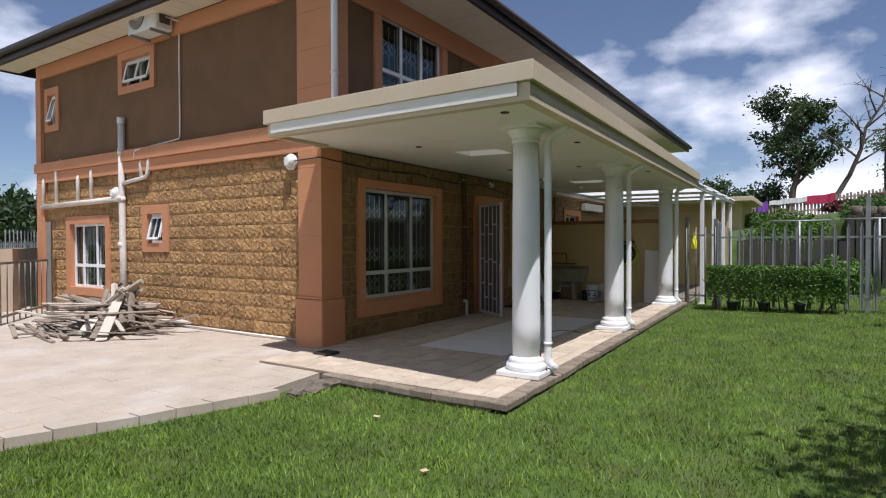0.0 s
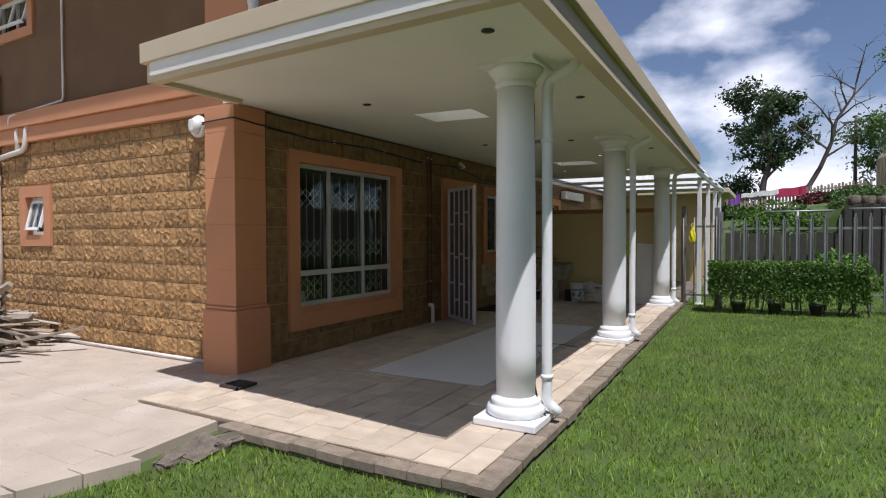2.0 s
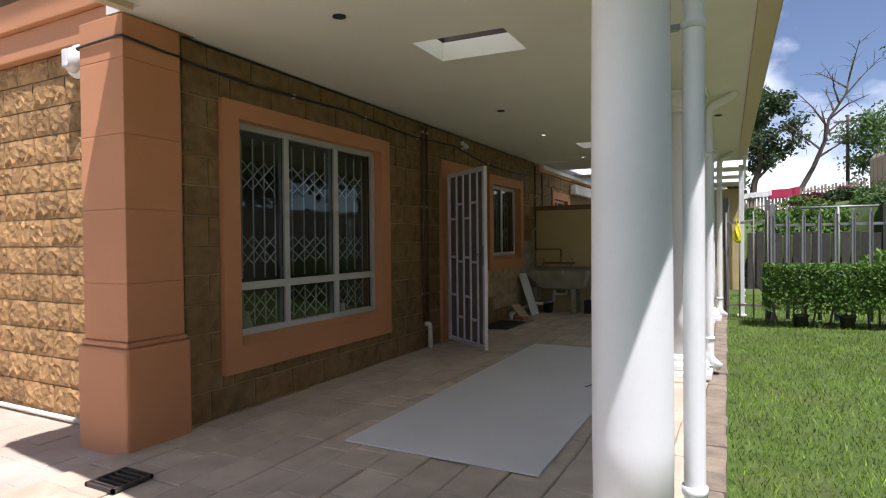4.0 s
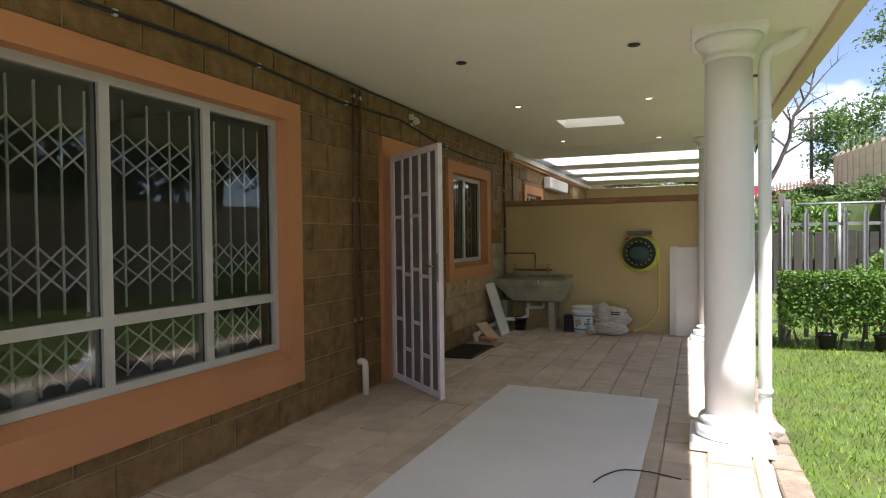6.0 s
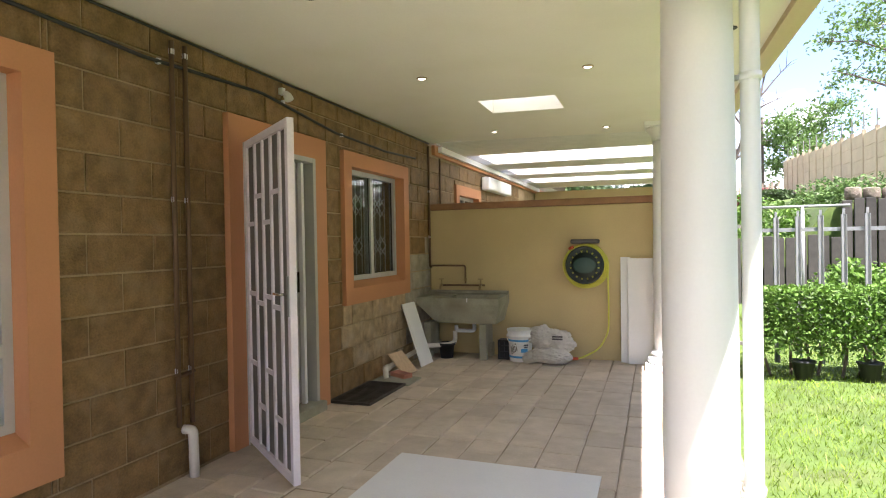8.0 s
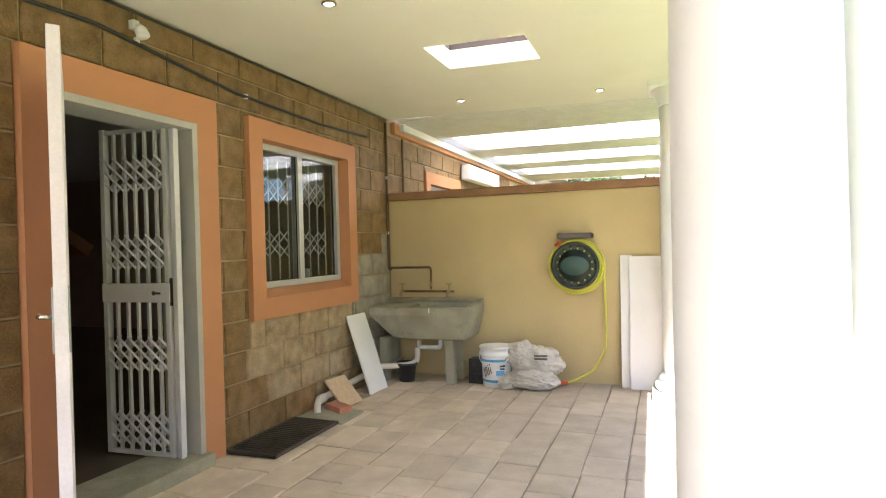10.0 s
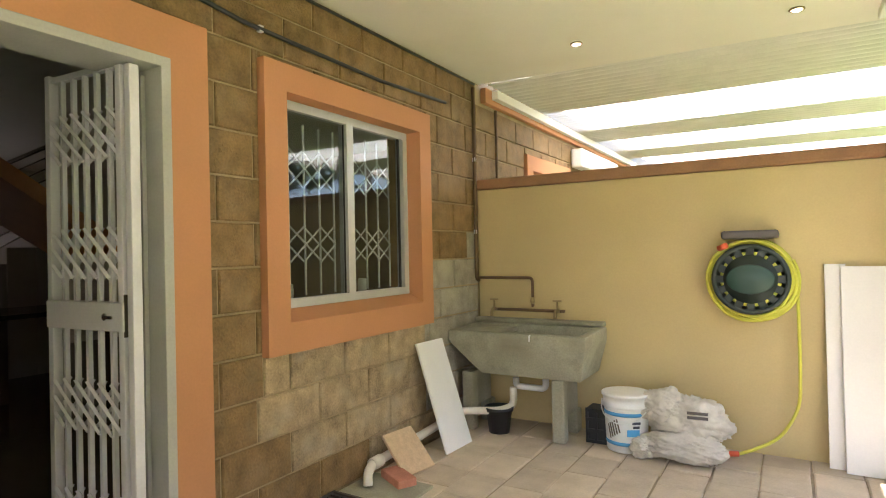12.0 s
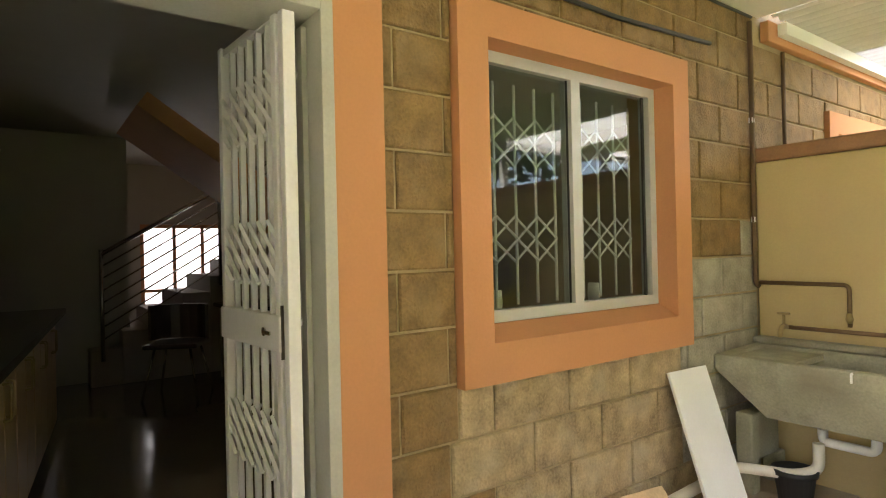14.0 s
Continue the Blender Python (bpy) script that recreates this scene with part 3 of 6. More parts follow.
def hip_roof():
    bm = shape()
    x0, x1, y0, y1, z = -9.1, 1.06, -0.56, 19.8, 5.15
    step = 0.11
    half = (x1 - x0) / 2
    top = z + half * 0.36

    def wave(a):
        return 0.018 * math.sin(a / step * math.pi)
    n = int((y1 - y0) / (step / 2))
    prev = None
    for i in range(n + 1):
        y = y0 + i * step / 2
        reach = min(1.0, (y - y0) / half)
        lo = bm.verts.new((x1, y, z + wave(y)))
        hi = bm.verts.new((x1 - half * reach, y, z + half * reach * 0.36 + wave(y)))
        if prev:
            bm.faces.new((prev[0], lo, hi, prev[1]))
        prev = (lo, hi)
    prev = None
    n = int((x1 - x0) / (step / 2))
    for i in range(n + 1):
        x = x0 + i * step / 2
        reach = min(x - x0, x1 - x) / half
        lo = bm.verts.new((x, y0, z + wave(x)))
        hi = bm.verts.new((x, y0 + half * reach, z + half * reach * 0.36 + wave(x)))
        if prev:
            bm.faces.new((prev[0], lo, hi, prev[1]))
        prev = (lo, hi)
    a = [bm.verts.new(p) for p in ((x0, y0, z), (x0 + half, y0 + half, top), (x0 + half, y1, top), (x0, y1, z))]
    bm.faces.new(a)
    return bm


structure("roof", hip_roof(), "rooftile", "dark brown corrugated hip roof")

# ---- veranda roof ----
SKY1, SKY2 = (1.27, 1.92, 1.05, 1.50), (1.18, 1.84, 5.60, 6.10)
FALL = 0.0225


def ceiling_at(x):
    return 2.485 + FALL * (3.49 - x)



def pierced_plate(x0, x1, y0, y1, z0, z1, holes):
    """A flat plate with rectangular holes, as butted boxes; its outer long edge follows the floor's."""
    bm = shape()
    xs = sorted({x0, x1, *[h[0] for h in holes], *[h[1] for h in holes]})
    ys = sorted({y0, y1, *[h[2] for h in holes], *[h[3] for h in holes]})
    for xa, xb in zip(xs, xs[1:]):
        for ya, yb in zip(ys, ys[1:]):
            if not any(h[0] <= xa and xb <= h[1] and h[2] <= ya and yb <= h[3] for h in holes):
                box(bm, xa, xb, ya, yb, z0, z1)
    return taper(bm)


def taper(bm):
    """The roof is a little out of square: its long edge closes in on the house, its front runs askew, and it falls to the lawn."""
    for v in bm.verts:
        if v.co.y < -1.0:
            v.co.y += 0.085 * (3.49 - v.co.x)
        v.co.z += FALL * (3.49 - v.co.x)
        if v.co.x > 3:
            v.co.x -= 0.022 * (v.co.y + 1.4)
    return bm


WEST_NOTCH = (-0.1, 0.21, -1.4, -0.17)
ceil = pierced_plate(0.002, 3.36, -1.29, 7.52, 2.485, 2.62, [SKY1, SKY2, WEST_NOTCH])
structure("ceiling", ceil, "soffit", "smooth off-white veranda ceiling")
fascia = shape()
for x0, x1, y0, y1 in ((0.14, 3.47, -1.38, -1.29), (0.14, 0.21, -1.29, -0.21), (3.361, 3.47, -1.29, 7.52)):
    box(fascia, x0, x1, y0, y1, 2.445, 2.588)
for x0, x1, y0, y1 in ((0.10, 3.51, -1.42, -1.29), (0.10, 0.21, -1.29, -0.012), (3.361, 3.51, -1.29, 7.60)):
    box(fascia, x0, x1, y0, y1, 2.59, 2.745, 0.006)
structure("roof_edge", taper(fascia), "cream", "cream painted stepped fascia of the veranda roof")
structure("roof_veranda", pierced_plate(0.065, 3.359, -1.288, 7.52, 2.622, 2.66, [SKY1, SKY2, WEST_NOTCH]), "rooftile", "flat roof covering of the veranda")
for k, s in enumerate((SKY1, SKY2)):
    sk = thing("skylight", "bright translucent skylight panel set in the ceiling", "skylight", ((s[0] + s[1]) / 2, (s[2] + s[3]) / 2, 2.712), "veranda skylights")
    hx, hy = (s[1] - s[0]) / 2, (s[3] - s[2]) / 2
    part("panel", box(shape(), -hx - 0.03, hx + 0.03, -hy - 0.03, hy + 0.03, 0.005, 0.011), "clear_sheet", sk)
    fr = shape()
    for x0, x1, y0, y1 in ((-hx - 0.05, -hx, -hy - 0.05, hy + 0.05), (hx, hx + 0.05, -hy - 0.05, hy + 0.05), (-hx, hx, -hy - 0.05, -hy), (-hx, hx, hy, hy + 0.05)):
        box(fr, x0, x1, y0, y1, 0.012, 0.03)
    part("frame", fr, "alu", sk)

# ---- partition and neighbour's covered walk ----
structure("wall_partition", box(shape(), 0.003, 2.62, 7.43, 7.63, -0.1, 1.72, 0.006), "tan", "tan plastered partition wall")
structure("trim_coping", box(shape(), 0.003, 2.64, 7.41, 7.65, 1.722, 1.80, 0.012), "coping", "brown painted coping on the partition wall")
sheets = shape()
trans = shape()


def corrugated(bm, x0, x1, y0, y1, z0, z1, pitch=0.1, amp=0.026):
    n = int((y1 - y0) / (pitch / 12))
    prev = None
    for i in range(n + 1):
        y = y0 + (y1 - y0) * i / n
        w = amp * (1 - 2 * abs(math.sin(math.pi * y / pitch)) ** 0.55)
        a, b = bm.verts.new((x0, y, z0 + w)), bm.verts.new((x1, y, z1 + w))
        if prev:
            bm.faces.new((prev[0], a, b, prev[1])).smooth = True
        prev = (a, b)


y = 7.525
for k, (length, see) in enumerate(((1.2, 0), (1.0, 1), (0.75, 0), (0.85, 1), (0.72, 0), (0.8, 1), (1.3, 0))):
    corrugated(trans if see else sheets, 0.06, 3.3, y, y + length, 2.575, 2.545)
    y += length
COVER_END = y
structure("ceiling_sheets", sheets, "sheet", "painted corrugated sheets over the neighbouring walk")
structure("ceiling_translucent", trans, "clear_sheet", "bright translucent corrugated roof sheets")
beams = shape()
for x, w_, z_ in ((0.05, 0.05, 2.46), (3.22, 0.05, 2.44)):
    box(beams, x, x + w_, 7.63, COVER_END, z_, z_ + 0.07 if w_ > 0.03 else 2.546)
structure("trim_beams", beams, "white", "white painted roof beams")
bandE = shape()
box(bandE, -0.004, 0.045, 7.53, 18.9, 2.42, 2.54, 0.006)
structure("trim_walk", bandE, "orange", "orange painted band under the sheet roof")
structure("wall_far", box(shape(), 0.003, 3.2, COVER_END - 0.1, COVER_END + 0.1, -0.1, 2.45), "tan", "tan wall closing the covered walk")
for i, py in enumerate((8.6, 10.4, 12.2, 13.8)):
    p = thing("post", "white painted square post carrying the sheet roof", "post", (3.2, py, -0.1), "walk roof posts")
    part("shaft", box(shape(), -0.04, 0.04, -0.04, 0.04, 0.0, 2.53, 0.006), "white", p)
    part("foot", box(shape(), -0.07, 0.07, -0.07, 0.07, 0.0, 0.03, 0.004), "white", p)


# ---- columns ----
def column():
    c = thing("column", "white painted round column with a moulded base and capital", "column", (0, 0, 0), "veranda columns")
    prof = [(0.138, 0.16), (0.141, 0.5), (0.140, 1.0), (0.137, 1.6), (0.132, 2.1), (0.129, 2.33)]
    part("shaft", lathe(shape(), prof, 40), "white", c)
    bs = [(0.188, 0.05), (0.203, 0.065), (0.208, 0.09), (0.2, 0.115), (0.18, 0.125), (0.175, 0.135), (0.178, 0.15), (0.166, 0.172), (0.148, 0.18), (0.138, 0.19)]
    part("base", lathe(shape(), bs, 40), "white", c)
    part("plinth", box(shape(), -0.228, 0.228, -0.228, 0.228, 0.0, 0.052, 0.008), "white", c)
    cp = [(0.129, 2.325), (0.136, 2.33), (0.146, 2.345), (0.14, 2.36), (0.138, 2.372), (0.155, 2.40), (0.18, 2.43), (0.19, 2.445), (0.19, 2.462)]
    part("capital", lathe(shape(), cp, 40), "white", c)
    part("abacus", box(shape(), -0.205, 0.205, -0.205, 0.205, 2.462, 2.518, 0.006), "white", c)
    return c


def downpipe(height, reach):
    d = thing("downpipe", "white painted plastic rainwater pipe beside a column", "downpipe", (0, 0, 0), "veranda downpipes")
    path = bend([(0.085, 0.02, 0.06), (0.0, 0.0, 0.13), (0, 0, height - 0.16), (0.02, 0, height - 0.1), (reach, 0, height - 0.02), (reach, 0, height + 0.04)], 0.07)
    part("pipe", tube(shape(), path, 0.037, 14), "white", d)
    part("bracket", lathe(shape(), [(0.044, 0.30), (0.044, 0.33)], 14), "white", d)
    part("bracket", lathe(shape(), [(0.044, 1.95), (0.044, 1.98)], 14), "white", d)
    part("stay", box(shape(), -0.14, -0.03, -0.012, 0.012, 1.955, 1.975), "galv", d)
    return d


COLS = [(2.875, -0.155), (2.757, 3.31), (2.712, 7.16)]
col = column()
pipe = downpipe(2.48, 0.20)
for i, (x, y) in enumerate(COLS):
    for o in ((col, pose(x, y, 0)), (pipe, pose(x + 0.20, y + 0.085, 0))):
        if i == 0:
            o[0].matrix_world = o[1]
        else:
            copy_thing(*o)


# ---- windows ----
def surround(name, axis, hole, out, width, face, label="terracotta painted window surround"):
    """A raised plaster frame round an opening; face is where the wall is, out how far it stands proud."""
    a0, a1, z0, z1 = hole
    o0, o1, p0, p1 = width if isinstance(width, tuple) else (a0 - width, a1 + width, z0 - width, z1 + width)
    bm = shape()
    for b0, b1, c0, c1 in ((o0, a0, p0, p1), (a1, o1, p0, p1), (a0, a1, p0, z0), (a0, a1, z1, p1)):
        if axis == "y":
            box(bm, face - 0.12, face + out, b0, b1, c0, c1)
        else:
            box(bm, b0, b1, face - out, face + 0.12, c0, c1)
    return structure(name, bm, "orange", label)


def lattice(parent, width, z0, z1, bands, r=0.0065, step=0.13, cells=2):
    """White trellis bars in a pane: uprights, and bands of crossing diagonals."""
    n = max(2, round(width / step))
    s = width / n
    for i in range(n + 1):
        x = -width / 2 + i * s
        part("bar", tube(shape(), [(x, 0, z0), (x, 0, z1)], r, 6), "grille", parent)
    for b0, b1 in bands:
        rows = cells
        h = (b1 - b0) / rows
        for j in range(rows):
            for i in range(n):
                xa, xb = -width / 2 + i * s, -width / 2 + (i + 1) * s
                za, zb = b0 + j * h, b0 + (j + 1) * h
                up = (i + j) % 2 == 0
                part("trellis_flat", tube(shape(), [(xa, 0.008, za if up else zb), (xb, 0.008, zb if up else za)], r * 0.9, 4), "grille", parent)
                part("trellis_flat", tube(shape(), [(xa, -0.008, zb if up else za), (xb, -0.008, za if up else zb)], r * 0.9, 4), "grille", parent)


def window(name, width, height, mullions, transom, label, at, turn=0.0, grille=True, bands=((0.30, 0.52), (0.98, 1.20)), low_bands=(), mat="alu"):
    """An aluminium window, built facing -y about its lower middle, with a trellis behind the glass."""
    w = thing(name, label, "window", (0, 0, 0), kind="structure")
    t = 0.045
    fr = shape()
    for x0, x1, z0, z1 in ((-width / 2, -width / 2 + t, 0, height), (width / 2 - t, width / 2, 0, height), (-width / 2 + t, width / 2 - t, 0, t), (-width / 2 + t, width / 2 - t, height - t, height)):
        box(fr, x0, x1, -0.03, 0.03, z0, z1)
    part("window_frame", fr, mat, w)
    xs = [-width / 2 + t] + [m for m in mullions] + [width / 2 - t]
    for m in mullions:
        part("mullion", box(shape(), m - 0.028, m + 0.028, -0.034, 0.03, t, height - t), mat, w)
    if transom:
        part("transom", box(shape(), -width / 2 + t, width / 2 - t, -0.037, 0.03, transom - 0.028, transom + 0.028), mat, w)
    for a, b in zip(xs, xs[1:]):
        cells = ((t, transom - 0.028), (transom + 0.028, height - t)) if transom else ((t, height - t),)
        for z0, z1 in cells:
            p = part("pane", box(shape(), a, b, -0.003, 0.003, z0, z1), "glass", w)
            p.visible_shadow = False
            sash = shape()
            for x0, x1, c0, c1 in ((a + 0.02, a + 0.032, z0, z1), (b - 0.032, b - 0.02, z0, z1)):
                box(sash, x0, x1, -0.014, -0.004, c0, c1)
            part("bead", sash, "black", w)
        if grille:
            g = new("grille")
            g.parent = w
            g.matrix_local = pose((a + b) / 2, 0.07, 0)
            lattice(g, b - a - 0.06, (transom or 0) + 0.05, height - 0.08, bands)
            if transom:
                lattice(g, b - a - 0.06, 0.05, transom - 0.05, low_bands)
    w.matrix_world = pose(*at) @ pose(0, 0, 0, 0, 0, turn)
    return w


surround("trim_window", "y", W1, 0.035, (0.56, 2.69, 0.285, 2.225), 0.0)
window("window_1", 1.83, 1.575, (-0.34, 0.30), 0.365, "grey aluminium window with white trellis burglar bars", (-0.09, 1.625, 0.525), 90, bands=((0.523, 0.740), (1.101, 1.318)), low_bands=((0.07, 0.30),))
surround("trim_window", "y", W2, 0.035, (5.298, 6.713, 0.783, 2.163), 0.0)
window("window_2", 1.149, 1.045, (0.0,), None, "grey aluminium kitchen window with white trellis bars", (-0.10, 6.0105, 0.985), 90, bands=((0.228, 0.417), (0.631, 0.828)))
for hole, rise_ in ((W1, 0.055), (W2, 0.055)):
    sill = shape()
    prism(sill, [(0.0352, 0.0), (-0.19, 0.0), (-0.19, rise_), (-0.06, rise_ - 0.004)], hole[0] + 0.001, hole[1] - 0.001)
    bmesh.ops.transform(sill, matrix=Matrix(((1, 0, 0, 0), (0, 0, 1, 0), (0, 1, 0, hole[2] + 0.001), (0, 0, 0, 1))), verts=sill.verts)
    structure("trim_sill", sill, "orange", "sloped terracotta painted window sill")
surround("trim_window", "y", UW, 0.035, 0.16, 0.0)
window("window_3", 1.62, 1.08, (-0.27, 0.27), 0.28, "white upstairs window with a diamond trellis", (-0.06, 1.91, 3.60), 90, bands=((0.55, 0.79),), low_bands=((0.08, 0.2),), mat="white")
surround("trim_window", "y", FARW, 0.03, 0.14, 0.0)
window("window_4", 0.93, 0.74, (0.0,), None, "grey aluminium window under the sheet roof", (-0.09, 8.985, 1.25), 90, grille=False)
for nm, hole, wd, mul, tr, gr in (("window_5", GW, 0.15, (-0.30, 0.2), 0.42, True), ("window_6", GS, 0.15, (), None, False), ("window_7", GU1, 0.13, (0.0,), None, False), ("window_8", GU2, 0.13, (), None, False)):
    surround("trim_window", "x", hole, 0.035, wd, 0.10)
    wn_ = window(nm, hole[1] - hole[0], hole[3] - hole[2], mul, tr, "white framed window in the gable wall" if gr else "small white window standing ajar", ((hole[0] + hole[1]) / 2, 0.19, hole[2]), 0, gr, bands=((0.7, 0.9),), low_bands=((0.1, 0.3),), mat="white")
    if not gr:
        w0, h0 = hole[1] - hole[0] - 0.1, hole[3] - hole[2] - 0.1
        sa = shape()
        mm = pose(0, -0.045, h0 + 0.05, -14)
        for x0, x1, z0, z1 in ((-w0 / 2, -w0 / 2 + 0.035, -h0, 0), (w0 / 2 - 0.035, w0 / 2, -h0, 0), (-w0 / 2, w0 / 2, -h0, -h0 + 0.035), (-w0 / 2, w0 / 2, -0.035, 0), (-0.018 if w0 > 0.5 else 0, 0.018 if w0 > 0.5 else 0.001, -h0, 0)):
            box(sa, x0, x1, -0.02, 0.012, z0, z1, m=mm)
        part("sash", sa, "white", wn_)
        part("sash_pane", box(shape(), -w0 / 2 + 0.03, w0 / 2 - 0.03, -0.004, 0.002, -h0 + 0.03, -0.03, m=mm), "glass", wn_)

# ---- door opening ----
ds = shape()
for b0, b1, c0, c1 in ((3.83, 3.965, 0.0, 2.19), (4.83, 5.0, 0.0, 2.19), (3.965, 4.83, 2.02, 2.19)):
    box(ds, -0.12, 0.035, b0, b1, c0, c1)
structure("trim_door", ds, "orange", "orange painted door surround")
fr = shape()
for x0, x1, y0, y1, z0, z1 in ((-0.22, 0.045, 3.967, 3.998, 0.0, 2.018), (-0.22, 0.045, 4.788, 4.828, 0.0, 2.018), (-0.22, 0.045, 3.998, 4.788, 1.978, 2.018),
                               (-0.10, -0.06, 3.998, 4.012, 0, 1.96), (-0.10, -0.06, 4.77, 4.788, 0, 1.96)):
    box(fr, x0, x1, y0, y1, z0, z1, 0.003)
structure("door_frame", fr, "frame_paint", "grey painted steel door frame")
structure("door_step", box(shape(), -0.26, 0.10, 3.97, 4.85, -0.02, 0.075, 0.01), "concrete", "pale cement door step")


def door_leaf():
    """A steel door of framed panels, hung open outwards; its hinge edge is at the origin and it runs along +x."""
    d = thing("door_1", "grey steel panelled security door standing open", "door", (0, 0, 0), kind="structure")
    w, h = 0.87, 2.0
    fr = shape()
    for x0, x1, z0, z1 in ((0, 0.045, 0, h), (w - 0.045, w, 0, h), (0.045, w - 0.045, 0, 0.05), (0.045, w - 0.045, h - 0.05, h)):
        box(fr, x0, x1, -0.02, 0.02, z0, z1, 0.003)
    part("door_frame", fr, "gate_paint", d)
    part("backing", box(shape(), 0.04, w - 0.04, -0.004, 0.004, 0.04, h - 0.04), "gate_sheet", d, "dull grey backing sheet")
    for i, x in enumerate((0.21, 0.375, 0.54, 0.705)):
        part("rail", box(shape(), x - 0.014, x + 0.014, -0.018, 0.018, 0.05, h - 0.05, 0.003), "gate_paint", d)
    for i, (a, b, zs) in enumerate(((0.045, 0.196, (0.55, 1.0, 1.45)), (0.224, 0.361, (0.3, 0.95, 1.62)), (0.389, 0.526, (0.55, 1.0, 1.45)), (0.554, 0.691, (0.3, 0.95, 1.62)))):
        for z in zs:
            part("cross_bar", box(shape(), a, b, -0.016, 0.016, z - 0.014, z + 0.014), "gate_paint", d)
    part("lock_plate", box(shape(), w - 0.042, w - 0.008, -0.026, 0.026, 0.92, 1.14, 0.003), "galv", d, "bright steel lock plate")
    hd = tube(shape(), bend([(w - 0.05, -0.02, 1.04), (w - 0.05, -0.065, 1.04), (w - 0.14, -0.065, 1.04)], 0.02), 0.008, 8)
    part("handle", hd, "chrome", d, "chrome lever handle")
    for z in (0.25, 1.0, 1.75):
        part("hinge", tube(shape(), [(-0.008, -0.012, z - 0.05), (-0.008, -0.012, z + 0.05)], 0.011, 8), "galv", d)
    return d


leaf = door_leaf()
leaf.matrix_world = pose(0.055, 3.985, 0.02, 0, 0, -36.5)


def slam_gate():
    """A folded trellis security gate: uprights, crossing flats and a lock box, along +x from its hinge."""
    g = thing("trellis_gate", "white folding trellis security gate, folded open in the doorway", "security gate")
    w, h = 0.455, 1.95
    for x in (-0.055, 0.0, w):
        part("upright", box(shape(), x - 0.017, x + 0.017, -0.02, 0.02, 0.02, h - (0.03 if x < 0 else 0), 0.004), "grille", g)
    for x in (0.076, 0.152, 0.228, 0.304, 0.38):
        part("bar", box(shape(), x - 0.008, x + 0.008, -0.009, 0.009, 0.03, h - 0.02), "grille", g)
    for z in (0.03, h - 0.02):
        part("rail", box(shape(), 0.018, w - 0.018, -0.012, 0.012, z - 0.012, z + 0.012), "grille", g)
    for zc in (0.18, 0.62, 1.22, 1.68):
        for k in range(6):
            x0, x1 = k * w / 6, (k + 1) * w / 6
            for z0, z1 in ((-0.10, -0.035), (-0.035, -0.10), (-0.035, 0.03), (0.03, -0.035), (0.03, 0.095), (0.095, 0.03)):
                off = 0.013 if z1 > z0 else -0.013
                part("trellis_flat", tube(shape(), [(x0, off, zc + z0), (x1, off, zc + z1)], 0.0085, 4), "grille", g)
    lk = part("lock_box", box(shape(), -0.02, w + 0.018, -0.026, 0.026, 0.92, 1.03, 0.004), "grille", g)
    part("keyhole", lathe(shape(), [(0.014, 0.0), (0.014, 0.004), (0.006, 0.006)], 12, m=pose(0.09, 0.026, 0.975, -90)), "chrome", lk)
    part("latch_tongue", box(shape(), 0.04, 0.085, 0.026, 0.032, 0.967, 0.98, 0.002), "chrome", lk)
    part("strike_edge", box(shape(), -0.0205, -0.017, -0.02, 0.02, 0.90, 1.06), "iron", g)
    return g


gate = slam_gate()
gate.matrix_world = pose(-0.075, 4.705, 0.055, 0, 0, 184)
for z in (1.82, 1.06, 0.30):
    hg = thing("gate_hinge", "white steel drop bolt hinge on the door frame", "hinge", (-0.10, 4.786, z), "gate hinges")
    part("plate", box(shape(), -0.013, 0.013, -0.014, 0.0, -0.09, 0.09, 0.003), "grille", hg)
    part("pin", tube(shape(), [(0.0, -0.012, 0.0), (0.0, -0.035, -0.012), (0.0, -0.064, -0.012)], 0.011, 8), "grille", hg)
    part("knuckle", tube(shape(), [(0.0, -0.045, -0.04), (0.0, -0.045, 0.02)], 0.014, 10), "grille", hg)

# ---- interior seen through the door and windows ----
structure("floor", box(shape(), -7.96, -0.24, 0.34, 18.76, -0.08, 0.06), "floor_tile", "polished dark ceramic floor indoors")
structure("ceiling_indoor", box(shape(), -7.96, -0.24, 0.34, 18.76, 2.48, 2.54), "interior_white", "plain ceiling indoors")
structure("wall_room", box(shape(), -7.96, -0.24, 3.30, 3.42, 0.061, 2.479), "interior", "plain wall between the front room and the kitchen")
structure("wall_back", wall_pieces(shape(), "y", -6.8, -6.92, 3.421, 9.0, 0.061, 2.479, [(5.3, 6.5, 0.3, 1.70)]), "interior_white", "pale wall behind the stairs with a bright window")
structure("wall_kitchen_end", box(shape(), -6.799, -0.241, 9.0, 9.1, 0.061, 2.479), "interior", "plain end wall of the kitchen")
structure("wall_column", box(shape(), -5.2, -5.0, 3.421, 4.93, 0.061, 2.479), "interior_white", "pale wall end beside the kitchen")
single("daylight_backdrop", box(shape(), -7.8, -7.78, 4.6, 7.6, 0.1, 2.2), "daylight", "bright overexposed daylight beyond the back window", kind="structure")
win = thing("window_9", "bright window behind the stairs", "window", (-6.86, 5.9, 0.3), kind="structure")
fr = shape()
for y0, y1, z0, z1 in ((-0.6, -0.55, 0, 1.40), (0.55, 0.6, 0, 1.40), (-0.2, -0.16, 0, 1.40), (0.16, 0.2, 0, 1.40), (-0.55, 0.55, 0, 0.05), (-0.55, 0.55, 1.35, 1.40), (-0.55, 0.55, 0.5, 0.54)):
    box(fr, -0.02, 0.02, y0, y1, z0, z1)
part("window_frame", fr, "orange", win)


